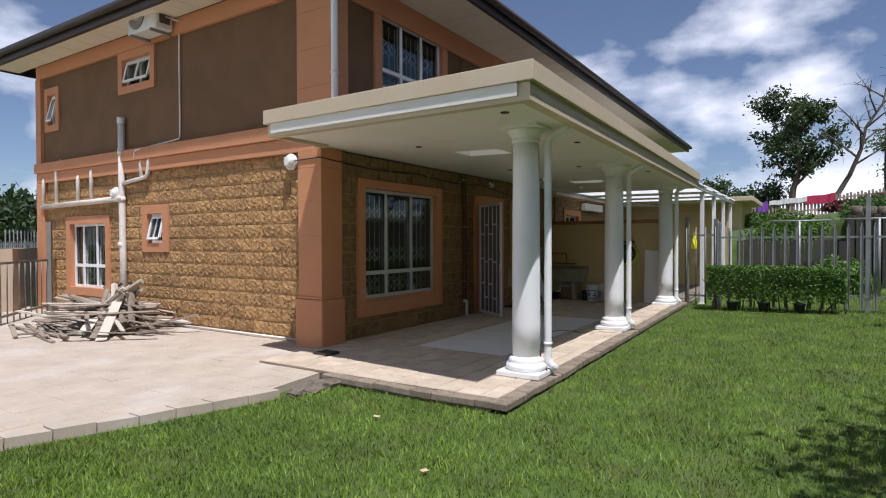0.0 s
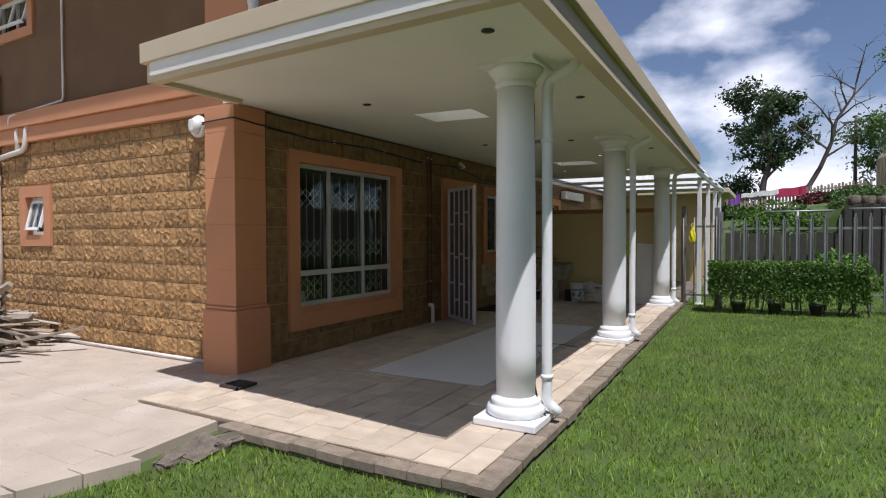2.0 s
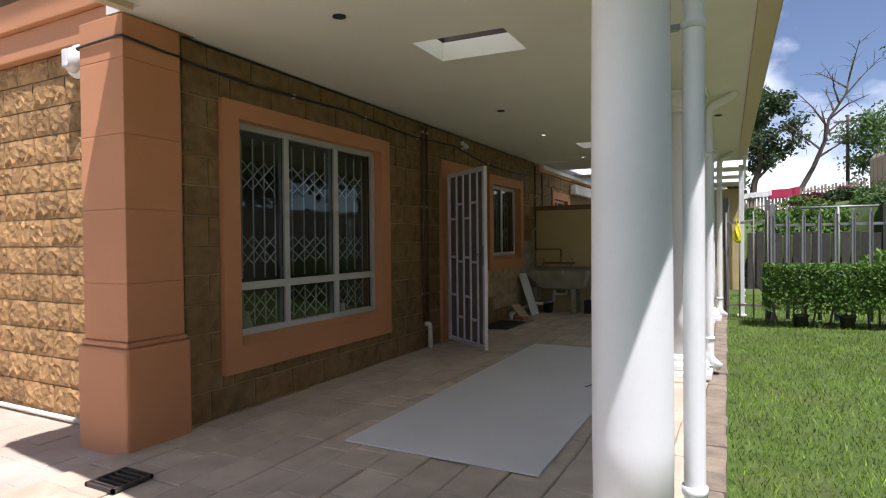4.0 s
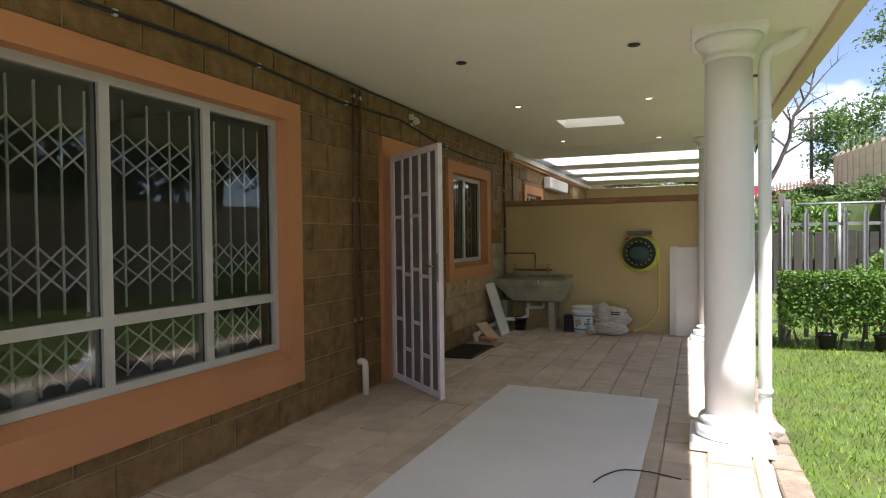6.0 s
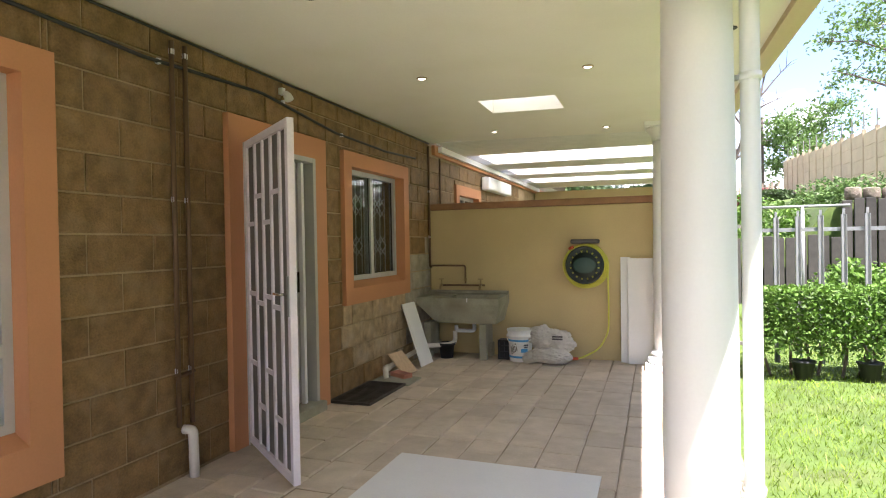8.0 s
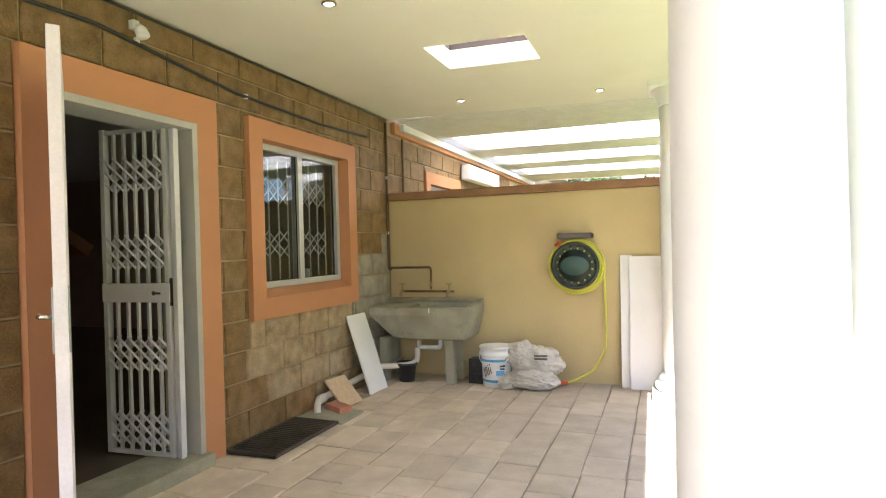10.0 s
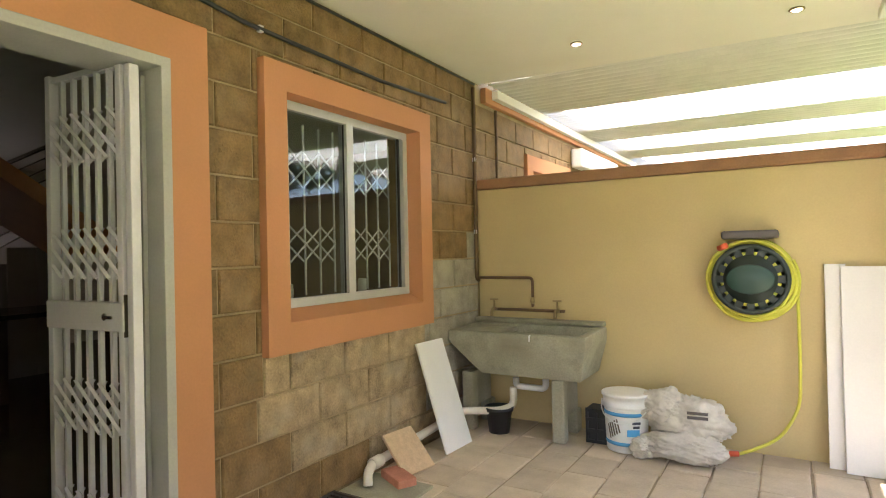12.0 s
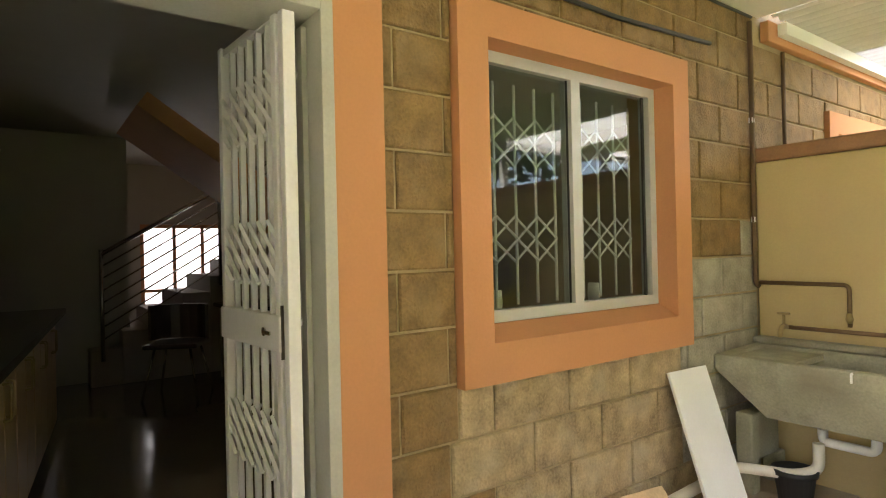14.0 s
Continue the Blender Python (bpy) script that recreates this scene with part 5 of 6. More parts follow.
grating((0.205, 5.37, 0.005), 0.38, 0.72, "rusty iron drain grate beside the door step")
single("gully_ledge", box(shape(), 0.02, 0.42, 5.735, 6.06, -0.02, 0.012, 0.005), "concrete", "rough cement gully ledge beside the drain grate", "ledge")
grating((0.41, -0.47, 0.004), 0.22, 0.22, "small dark drain cover in the paving", "drain_cover")
mat_ = shape()
box(mat_, 1.085, 2.30, 0.51, 4.11, 0.006, 0.016, 0.002)
single("floor_board", mat_, "board", "large grey-white board lying flat on the veranda floor", "board")
for pts in (((2.09, 2.36, 0.02), (2.12, 2.46, 0.02), (2.20, 2.56, 0.03), (2.33, 2.60, 0.025), (2.50, 2.60, 0.008)), ((2.22, 2.09, 0.02), (2.29, 1.97, 0.028), (2.36, 1.84, 0.02))):
    w = thing("loose_wire", "short thin dark wire lying on the board", "wire", (0, 0, 0), "loose wires")
    part("strand", tube(shape(), bend(pts, 0.05), 0.004, 5), "black", w)
th = thing("wall_lamp", "round white bulkhead wall lamp with a ribbed glass", "lamp", (-0.72, -0.02, 2.44))
part("base", lathe(shape(), [(0.11, 0.0), (0.115, 0.03), (0.105, 0.05), (0.0, 0.05)], 28, m=pose(0, 0.08, 0, 90)), "plastic_white", th)
part("glass", lathe(shape(), [(0.085, 0.05), (0.08, 0.085), (0.05, 0.11), (0.0, 0.115)], 28, m=pose(0, 0.08, 0, 90)), "frost", th)
part("guard", box(shape(), -0.03, 0.03, -0.045, -0.028, -0.06, 0.06, 0.01), "plastic_white", th)

wall_cable("lamp_cable", [(-0.66, 0.02, 2.45), (-0.45, -0.03, 2.44), (-0.40, -0.18, 2.41), (0.0, -0.182, 2.42), (0.056, -0.182, 2.42), (0.058, 0.1, 2.40), (0.058, 0.22, 2.40), (0.02, 0.26, 2.40)], 0.008, "black", "thin black cable from the wall lamp round the pier")
wall_cable("column_cable", [(2.985, -0.14, 2.40), (3.00, -0.13, 2.2), (3.00, -0.13, 0.30), (3.03, -0.12, 0.12), (3.09, -0.13, 0.05)], 0.007, "black", "thin black cable running down between column and rainwater pipe")

# ---- fittings on the gable wall ----
sp2 = thing("soil_stack", "stained white plastic soil stack with branch pipes on the wall", "pipe", (-5.0, 0.03, 0.0))
part("stack", tube(shape(), [(0.06, 0, 0.0), (0.02, 0, 1.2), (0, 0, 2.4), (0, 0, 3.5)], 0.056, 16), "pvc", sp2)
for z in (3.5, 2.95, 2.1, 1.3):
    part("collar", tube(shape(), [(0.0, 0, z - 0.05), (0.0, 0, z + 0.05)], 0.068, 16), "pvc", sp2)
part("inspection_cap", lathe(shape(), [(0.05, 0.0), (0.05, 0.03), (0.0, 0.035)], 16, m=pose(0.0, -0.05, 2.12, 90)), "pvc", sp2)
part("branch", tube(shape(), [(0, 0, 2.12), (-3.0, 0, 2.07), (-3.0, 0, 2.08)], 0.05, 14), "pvc", sp2)
for x, z in ((-2.95, 2.62), (-2.4, 2.92), (-1.55, 2.60), (-1.05, 2.68)):
    part("riser", tube(shape(), bend([(x, 0.0, 2.09), (x, 0, z), (x, 0.10, z + 0.07)], 0.06), 0.034, 10), "pvc", sp2)
part("branch", tube(shape(), bend([(0.0, 0, 2.38), (0.80, 0, 2.46), (0.86, 0, 2.74), (0.86, 0.06, 2.78)], 0.08), 0.034, 10), "pvc", sp2)
part("riser", tube(shape(), bend([(0.62, 0, 2.46), (0.60, 0, 2.72), (0.6, 0.06, 2.78)], 0.05), 0.030, 10), "pvc", sp2)
lamp2 = copy_thing(th, pose(-5.2, -0.02, 2.22))
gp = thing("ground_pipe", "long white plastic pipe along the foot of the wall", "pipe", (-2.2, 0.05, 0.0))
part("run", tube(shape(), [(-1.4, 0, 0.0), (1.77, 0, 0.0)], 0.018, 8), "pvc", gp)
part("riser", tube(shape(), [(1.775, 0.0, 0.0), (1.775, -0.02, 1.3), (1.775, 0, 2.3)], 0.011, 8), "pvc", gp)
ac = thing("air_conditioner", "white outdoor air conditioner unit on the gable wall", "air conditioner", (-3.8, 0.08, 4.74))
part("case", box(shape(), -0.40, 0.40, -0.36, -0.06, 0.0, 0.55, 0.025), "plastic_white", ac)
part("fan_guard", lathe(shape(), [(0.22, 0.0), (0.225, 0.012), (0.2, 0.018), (0.0, 0.014)], 32, m=pose(-0.12, -0.36, 0.28, 90)), "reel_grey", ac)
for k in range(6):
    part("guard_ring", lathe(shape(), [(0.035 * k + 0.02, 0.016), (0.035 * k + 0.026, 0.022), (0.035 * k + 0.032, 0.016)], 28, m=pose(-0.12, -0.36, 0.28, 90)), "plastic_white", ac)
for x in (-0.28, 0.28):
    part("bracket", box(shape(), x - 0.02, x + 0.02, -0.38, 0.0, -0.04, -0.002), "galv", ac)
part("service_cover", box(shape(), 0.402, 0.42, -0.3, -0.12, 0.08, 0.34, 0.01), "reel_grey", ac)
part("line_set", tube(shape(), bend([(0.41, -0.2, 0.2), (0.52, -0.02, 0.15), (0.48, -0.01, 0.25), (0.48, -0.01, -1.72), (-0.72, -0.09, -1.82), (-0.72, -0.09, -1.95)], 0.06), 0.014, 8), "pvc", ac)
dp = thing("downpipe", "white plastic rainwater pipe down the corner to the veranda roof", "downpipe", (0.11, 0.02, 2.82))
part("pipe", tube(shape(), [(0, 0, 0.0), (0, 0, 1.95), (0.0, 0.0, 2.12)], 0.045, 14), "white", dp)
part("bracket", tube(shape(), [(0, 0, 0.7), (0, 0, 0.73)], 0.052, 14), "white", dp)
wall_cable("wall_cable", [(0.035, 3.35, 2.85), (0.035, 3.35, 4.6)], 0.012, "copper", "brown pipe up the upstairs wall", "pipe")
acw = thing("strip_light", "white box fitting under the neighbouring sheet roof", "lamp", (0.06, 10.4, 2.15))
part("body", box(shape(), -0.045, 0.09, -0.75, 0.75, 0, 0.21, 0.02), "plastic_white", acw)


# ---- scrap timber pile ----
def scrap_pile():
    p = thing("scrap_timber_pile", "heap of weathered scrap planks and pale boards on the paving", "timber pile", (-3.95, -0.72, -0.03))
    rng = random.Random(11)
    for i in range(56):
        k = i / 56
        length = rng.uniform(0.7, 1.7)
        spread = 0.62 * (1 - k) + 0.12
        ang = rng.gauss(25, 26)
        tilt = rng.gauss(0, 5) + (8 if i % 3 == 0 else 0)
        z = 0.02 + 0.42 * k ** 0.9
        m = pose(rng.gauss(0, spread * 0.8), rng.gauss(0, spread * 0.55), z, rng.gauss(0, 14), tilt, ang)
        w, t = rng.uniform(0.04, 0.11), rng.uniform(0.012, 0.03)
        bm = shape()
        prev = None
        seg, sag = 4, rng.uniform(-0.05, 0.05)
        rings = []
        for j in range(seg + 1):
            s = j / seg
            x = (s - 0.5) * length
            dz = sag * (1 - (2 * s - 1) ** 2)
            rings.append([bm.verts.new(m @ Vector((x, a * w / 2, dz + b * t / 2))) for a, b in ((-1, -1), (1, -1), (1, 1), (-1, 1))])
        for a, b in zip(rings, rings[1:]):
            for q in range(4):
                bm.faces.new((a[q], a[(q + 1) % 4], b[(q + 1) % 4], b[q]))
        bm.faces.new(list(reversed(rings[0])))
        bm.faces.new(rings[-1])
        low = min(v.co.z for v in bm.verts)
        if low < 0:
            bmesh.ops.translate(bm, verts=bm.verts, vec=(0, 0, -low))
        part("plank", bm, "pale_timber" if i % 6 == 0 else "timber", p)
    for i in range(34):
        a = rng.uniform(0, 6.28)
        foot = Vector((math.cos(a) * rng.uniform(0.45, 0.95), math.sin(a) * rng.uniform(0.25, 0.55), 0.02))
        apex = Vector((0.05 + rng.gauss(0, 0.14), 0.15 + rng.gauss(0, 0.1), rng.uniform(0.42, 0.66)))
        d = (apex - foot) * rng.uniform(0.95, 1.2)
        part("plank", tube(shape(), [foot, foot + d * 0.5 + Vector((0, 0, rng.gauss(0, 0.02))), foot + d], [rng.uniform(0.02, 0.05)] * 3, 4), "pale_timber" if i % 5 == 0 else "timber", p)
    for m, l, w in ((pose(0.55, -0.30, 0.26, 4, 24, -40), 1.2, 0.14), (pose(0.25, -0.45, 0.16, 8, 12, -38), 0.6, 0.16), (pose(0.05, -0.42, 0.2, -10, 4, 10), 0.4, 0.13)):
        part("pale_board", box(shape(), -l / 2, l / 2, -w / 2, w / 2, -0.008, 0.008, 0.002, m=m), "pale_timber", p, "pale broken board")
    for k in range(9):
        a = rng.uniform(-0.2, 0.25)
        m = pose(-0.75 + rng.gauss(0, 0.25), -0.72 + rng.gauss(0, 0.16), 0.02 + 0.015 * (k % 3), 0, 0, -12 + rng.gauss(0, 12))
        part("plank", box(shape(), -0.9, 0.9, -0.03, 0.03, -0.012, 0.012, m=m), "timber", p)


scrap_pile()


# ---- palisade fences ----
def palisade(name, label, a, b, height, step, mat, zoff=0.0, rails=(0.25, 1.4), round_bars=False, posts=()):
    f = thing(name, label, "fence", (a[0], a[1], 0))
    d = Vector((b[0] - a[0], b[1] - a[1], 0))
    n = int(d.length / step)
    yaw = math.degrees(math.atan2(d.y, d.x))
    if round_bars:
        bm = tube(shape(), [(0, 0, 0.06), (0, 0, height)], 0.011, 8)
    else:
        bm = shape()
        outline = [(-0.028, -0.006), (-0.012, 0.008), (0.012, 0.008), (0.028, -0.006), (0.022, -0.012), (0.0, 0.0), (-0.022, -0.012)]
        prism(bm, outline, 0.05, height - 0.06)
        box(bm, -0.012, 0.012, -0.004, 0.006, height - 0.06, height, 0.0)
    me = mesh_of("bar", bm, mat)
    for i in range(n + 1):
        s = i / n
        ob = part("bar", me, mat, f)
        ob.matrix_local = pose(d.x * s, d.y * s, zoff + lawn_height(a[0] + d.x * s, a[1] + d.y * s), 0, 0, yaw)
    for z in rails:
        part("rail", box(shape(), 0, d.length, 0.012, 0.045, z - 0.02, z + 0.02, m=pose(0, 0, zoff - 0.05, 0, 0, yaw)), mat, f)
    for s, h in posts:
        part("post", box(shape(), -0.04, 0.04, 0.02, 0.1, -0.2, h, 0.005, m=pose(d.x * s, d.y * s, zoff, 0, 0, yaw)), mat, f)
    return f


palisade("palisade_fence", "galvanised steel palisade fence across the lawn", (3.62, 7.95), (11.6, 7.45), 1.68, 0.205, "galv", rails=(0.32, 1.45), posts=((0.0, 1.72), (0.32, 2.15), (0.66, 2.1)))
palisade("steel_gate", "narrow steel bar gate beside the column", (2.98, 7.98), (3.56, 7.96), 1.72, 0.17, "darkgalv", rails=(0.2, 1.5), round_bars=True, posts=((0.0, 1.85), (1.0, 1.8)))
palisade("steel_gate", "steel bar gate standing open beside the gable wall", (-7.45, -0.15), (-5.1, -2.35), 1.12, 0.22, "darkgalv", rails=(0.16, 1.05), round_bars=True, posts=((0.0, 1.75), ))
palisade("palisade_fence", "distant steel palisade fence beyond the side yard", (-24.0, 3.5), (-8.6, 3.5), 1.5, 0.16, "galv", rails=(0.3, 1.2))
def prism_picket(x, m):
    bm = box(shape(), x - 0.022, x + 0.022, -0.078, -0.062, 1.21, 1.56, m=m)
    tube(bm, [m @ Vector((x, -0.07, 1.56)), m @ Vector((x, -0.07, 1.62))], [0.02, 0.003], 4)
    return bm


yard = pose(-8.2, -0.65, 0, 0, 0, 148)
structure("wall_yard", box(shape(), 0, 11.0, -0.2, 0.0, -0.3, 1.22, m=yard), "precast", "low tan boundary wall beyond the side yard")
pk = thing("wall_top_fence", "pale green steel pickets along the top of the yard wall", "fence", (0, 0, 0))
part("rail", box(shape(), 0, 11.0, -0.12, -0.08, 1.30, 1.335, m=yard), "galv", pk)
for k in range(32):
    part("picket", prism_picket(k * 0.34 + 0.1, yard), "galv", pk)
bag = thing("plastic_bag", "bright yellow plastic bag hanging on the gate", "bag", (3.15, 7.95, 1.15))
bm = shape()
bmesh.ops.create_icosphere(bm, subdivisions=3, radius=1.0)
for v in bm.verts:
    q = noise.noise(v.co * 1.8)
    wd = 0.35 + 0.65 * (0.5 - 0.5 * v.co.z)
    v.co = Vector((v.co.x * 0.085 * wd * (1 + q * 0.5), v.co.y * 0.05 * wd * (1 + q * 0.6), v.co.z * 0.16 + 0.14))
part("body", bm, "yellow", bag)
part("loop", tube(shape(), bend([(-0.02, 0, 0.29), (-0.02, 0.02, 0.36), (0.02, 0.02, 0.36), (0.02, 0, 0.29)], 0.02), 0.006, 6), "yellow", bag)


# ---- planting ----
def leaf_cloud(rng, points, size, flat=0.0, long=1.6):
    """Small bent leaves, two triangles each, at the points given."""
    verts, faces = [], []
    for p in points:
        p = Vector(p)
        d = Vector((rng.gauss(0, 1), rng.gauss(0, 1), rng.gauss(0, 1) * (1 - flat) + 0.25)).normalized()
        s = d.orthogonal().normalized()
        s = (Matrix.Rotation(rng.uniform(0, 6.28), 3, d) @ s)
        u = d.cross(s)
        k = size * rng.uniform(0.6, 1.3)
        i = len(verts)
        verts += [p - s * k * long * 0.5, p + u * k * 0.42 + d * k * 0.12, p + s * k * long * 0.5, p - u * k * 0.42 + d * k * 0.12]
        faces += [(i, i + 1, i + 2), (i, i + 2, i + 3)]
    return [tuple(v) for v in verts], faces


def hedge():
    rng = random.Random(5)
    h = thing("hedge", "clipped green garden hedge in front of the fence", "hedge", (4.66, 7.5, 0))
    pts = []
    while len(pts) < 14000:
        x, y, z = rng.uniform(-1.18, 1.18), rng.uniform(-0.30, 0.28), rng.uniform(0.12, 0.84)
        n = noise.noise(Vector((x * 3, y * 3, z * 3))) * 0.06
        edge = min(1.18 - abs(x), 0.29 - abs(y), 0.80 - z)
        if edge < n - 0.005 or (edge > 0.10 and rng.random() < 0.85) or (z < 0.26 and rng.random() < 0.55):
            continue
        pts.append((x, y, z + 0.03))
    part("crown", loose_mesh("crown", *leaf_cloud(rng, pts, 0.036), "leaf"), "leaf", h)
    for k in range(16):
        x = -1.1 + 2.2 * k / 15 + rng.gauss(0, 0.04)
        part("stem", tube(shape(), [(x, rng.gauss(0, 0.05), -0.08), (x + rng.gauss(0, 0.05), rng.gauss(0, 0.05), 0.2), (x + rng.gauss(0, 0.08), 0, 0.55)], [0.016, 0.013, 0.006], 6), "bark", h)
    return h


hedge()
for x in (3.95, 4.5, 5.1):
    pt = thing("plant_pot", "old black plastic pot under the hedge", "pot", (x, 7.36, lawn_height(x, 7.36)), "pots under the hedge")
    part("body", lathe(shape(), [(0.07, 0.0), (0.10, 0.17), (0.11, 0.17), (0.11, 0.19), (0.09, 0.19), (0.0, 0.15)], 18), "black", pt)


def tree(name, label, at, height, trunk_r, crown, leaves, leaf_size, mat, seed, bark="bark", lean=(0, 0), first=0.35, forks=6, bare=False, clump=0.9):
    """A trunk that forks into limbs and twigs, with leaf clumps at the ends of the twigs."""
    rng = random.Random(seed)
    at = (at[0], at[1], lawn_height(at[0], at[1]) + rise(at[0], at[1]))
    t = thing(name, label, "tree", at)
    wood, tips = shape(), []
    base = Vector((0, 0, -0.3))
    top = Vector((lean[0], lean[1], height * 0.8))
    spine = [base.lerp(top, k / 6) + Vector((rng.gauss(0, 0.02) * height, rng.gauss(0, 0.02) * height, 0)) * (k > 0) for k in range(7)]
    tube(wood, spine, [trunk_r * (1 - 0.13 * k) for k in range(7)], 9)
    for f in range(forks):
        k = first + (0.98 - first) * f / max(1, forks - 1)
        i = min(5, int(k * 6))
        p = spine[i].lerp(spine[i + 1], k * 6 - i)
        a = f * 2.4 + rng.uniform(-0.4, 0.4)
        reach = crown * (1.05 - 0.5 * abs(k - 0.55)) * rng.uniform(0.75, 1.1)
        end = p + Vector((math.cos(a) * reach, math.sin(a) * reach, height * rng.uniform(0.10, 0.24)))
        mid = p.lerp(end, 0.5) + Vector((rng.gauss(0, 0.06), rng.gauss(0, 0.06), 0.08)) * reach
        r0 = trunk_r * (0.55 - 0.25 * k)
        tube(wood, [p, mid, end], [r0, r0 * 0.6, r0 * 0.22], 6)
        for _ in range(6):
            s = p.lerp(end, rng.uniform(0.35, 1.0))
            e = s + Vector((rng.gauss(0, 0.3), rng.gauss(0, 0.3), rng.gauss(0.12, 0.22))) * reach
            tube(wood, [s, s.lerp(e, 0.5) + Vector((0, 0, 0.05 * reach)), e], [r0 * 0.3, r0 * 0.2, r0 * 0.08], 5)
            tips += [e, s.lerp(e, 0.6)]
    part("trunk", wood, bark, t)
    if not bare:
        pts = []
        while len(pts) < leaves:
            c = rng.choice(tips)
            pts.append(c + Vector((rng.gauss(0, 1), rng.gauss(0, 1), rng.gauss(0, 0.7))) * crown * 0.13 * clump)
        part("crown", loose_mesh("crown", *leaf_cloud(rng, pts, leaf_size), mat), mat, t)
    return t


tree("tall_tree", "tall airy gum tree with dark green foliage", (4.0, 47.0, 3.6), 10.6, 0.30, 2.6, 7000, 0.20, "leaf_dark", 3, first=0.35, forks=13, clump=1.0)
tree("round_tree", "rounded dark green tree in the distance", (-2.4, 44.0, 2.8), 3.6, 0.25, 2.2, 3500, 0.22, "leaf_dark", 8, first=0.3, forks=9, clump=1.3)
tree("round_tree", "low dark green tree in the distance", (0.8, 48.0, 3.6), 3.0, 0.25, 2.4, 3500, 0.22, "leaf_dark", 12, first=0.25, forks=9, clump=1.3)
tree("bare_tree", "bare grey leaning tree with crooked limbs", (6.2, 43.6, 4.0), 11.5, 0.20, 2.4, 0, 0.1, "leaf_dark", 21, bark="dead", lean=(3.4, 0.6), first=0.4, forks=12, bare=True)
tree("feathery_tree", "feathery light green tree behind the boundary wall", (11.9, 46.5, 4.2), 6.4, 0.16, 2.8, 6000, 0.17, "leaf_light", 31, first=0.3, forks=9, clump=1.2)
tree("feathery_tree", "tall feathery tree with fine sprays of leaves", (11.6, 27.5, 3.0), 8.4, 0.14, 3.0, 3600, 0.12, "leaf_light", 37, first=0.55, forks=8, clump=0.75)
tree("shade_tree", "leafy garden tree casting shade on the lawn", (8.35, -1.75, -0.1), 4.9, 0.14, 1.4, 7000, 0.10, "leaf_light", 41, first=0.55, forks=8, clump=1.7)
for k, (x, y, h, c) in enumerate(((-34, 11.0, 4.0, 3.0), (-38, 8.0, 3.4, 3.2), (-31, 6.8, 2.8, 2.4))):
    tree("round_tree", "distant green tree beyond the yard", (x, y, -0.2), h, 0.3, c, 3500, 0.3, "leaf_dark", 50 + k, first=0.3, forks=8, clump=1.3)


def shrub(name, label, at, size, n, mat, leaf=0.06, seed=1):
    rng = random.Random(seed)
    s = thing(name, label, "shrub", at)
    pts = []
    for _ in range(n):
        d = Vector((rng.gauss(0, 1), rng.gauss(0, 1), abs(rng.gauss(0, 1)))).normalized() * rng.uniform(0.55, 1.0)
        k = 1 + 0.35 * noise.noise(d * 2.2 + Vector((seed, 0, 0)))
        pts.append((d.x * size[0] * k, d.y * size[1] * k, 0.05 + d.z * size[2] * k))
    part("crown", loose_mesh("crown", *leaf_cloud(rng, pts, leaf), mat), mat, s)
    part("stem", tube(shape(), [(0, 0, -0.2), (0, 0, size[2] * 0.6)], 0.03, 6), "bark", s)


for k, (x, y, sx, sz, mat, lab) in enumerate(((2.6, 33.0, 2.0, 0.7, "leaf_light", "bright green creeper mound on the bank"), (7.0, 40.0, 1.3, 0.7, "leaf_red", "red flowering shrub on the bank"), (9.0, 41.5, 1.2, 0.8, "leaf_red", "dark red shrub by the slatted fence"),
                                              (8.6, 37.0, 1.4, 0.6, "leaf_dark", "dark green shrub on the bank"), (7.4, 18.5, 1.5, 0.75, "leaf_light", "light green shrub on the terrace"), (4.7, 15.6, 1.2, 0.95, "leaf", "dense green ivy mound over the terrace edge"),
                                              (5.9, 12.6, 0.8, 0.9, "leaf", "green shrub before the terrace wall"), (8.4, 12.9, 0.9, 1.3, "leaf", "tall green shrub before the terrace wall"))):
    shrub("shrub", lab, (x, y, lawn_height(x, y) + rise(x, y)), (sx, 0.8, sz), 2600, mat, 0.075 if y < 25 else 0.16, 60 + k)


# ---- boundary behind the lawn ----
def precast_wall():
    w = thing("boundary_wall", "tan precast concrete boundary wall of panels and posts", "wall", (0, 0, 0))
    a, b = Vector((10.0, 21.0, 0)), Vector((10.65, 44.7, 0))
    n = 15
    for i in range(n):
        p, q = a.lerp(b, i / n), a.lerp(b, (i + 1) / n)
        yaw = math.degrees(math.atan2(q.y - p.y, q.x - p.x))
        g = 2.85 + 1.45 * i / n
        part("post", box(shape(), -0.06, 0.06, -0.07, 0.07, g - 1.8, g + 2.15, 0.008, m=pose(p.x, p.y, 0, 0, 0, yaw)), "precast", w)
        for j in range(4):
            part("panel", box(shape(), 0.06, (q - p).length - 0.06, -0.025, 0.025, g + 0.52 * j - (1.5 if j == 0 else 0), g + 0.51 + 0.52 * j, 0.01, m=pose(p.x, p.y, 0, 0, 0, yaw)), "precast", w)
        part("spike", tube(shape(), [(p.x, p.y, g + 2.1), (p.x, p.y, g + 2.75)], 0.025, 5), "darkgalv", w)


precast_wall()


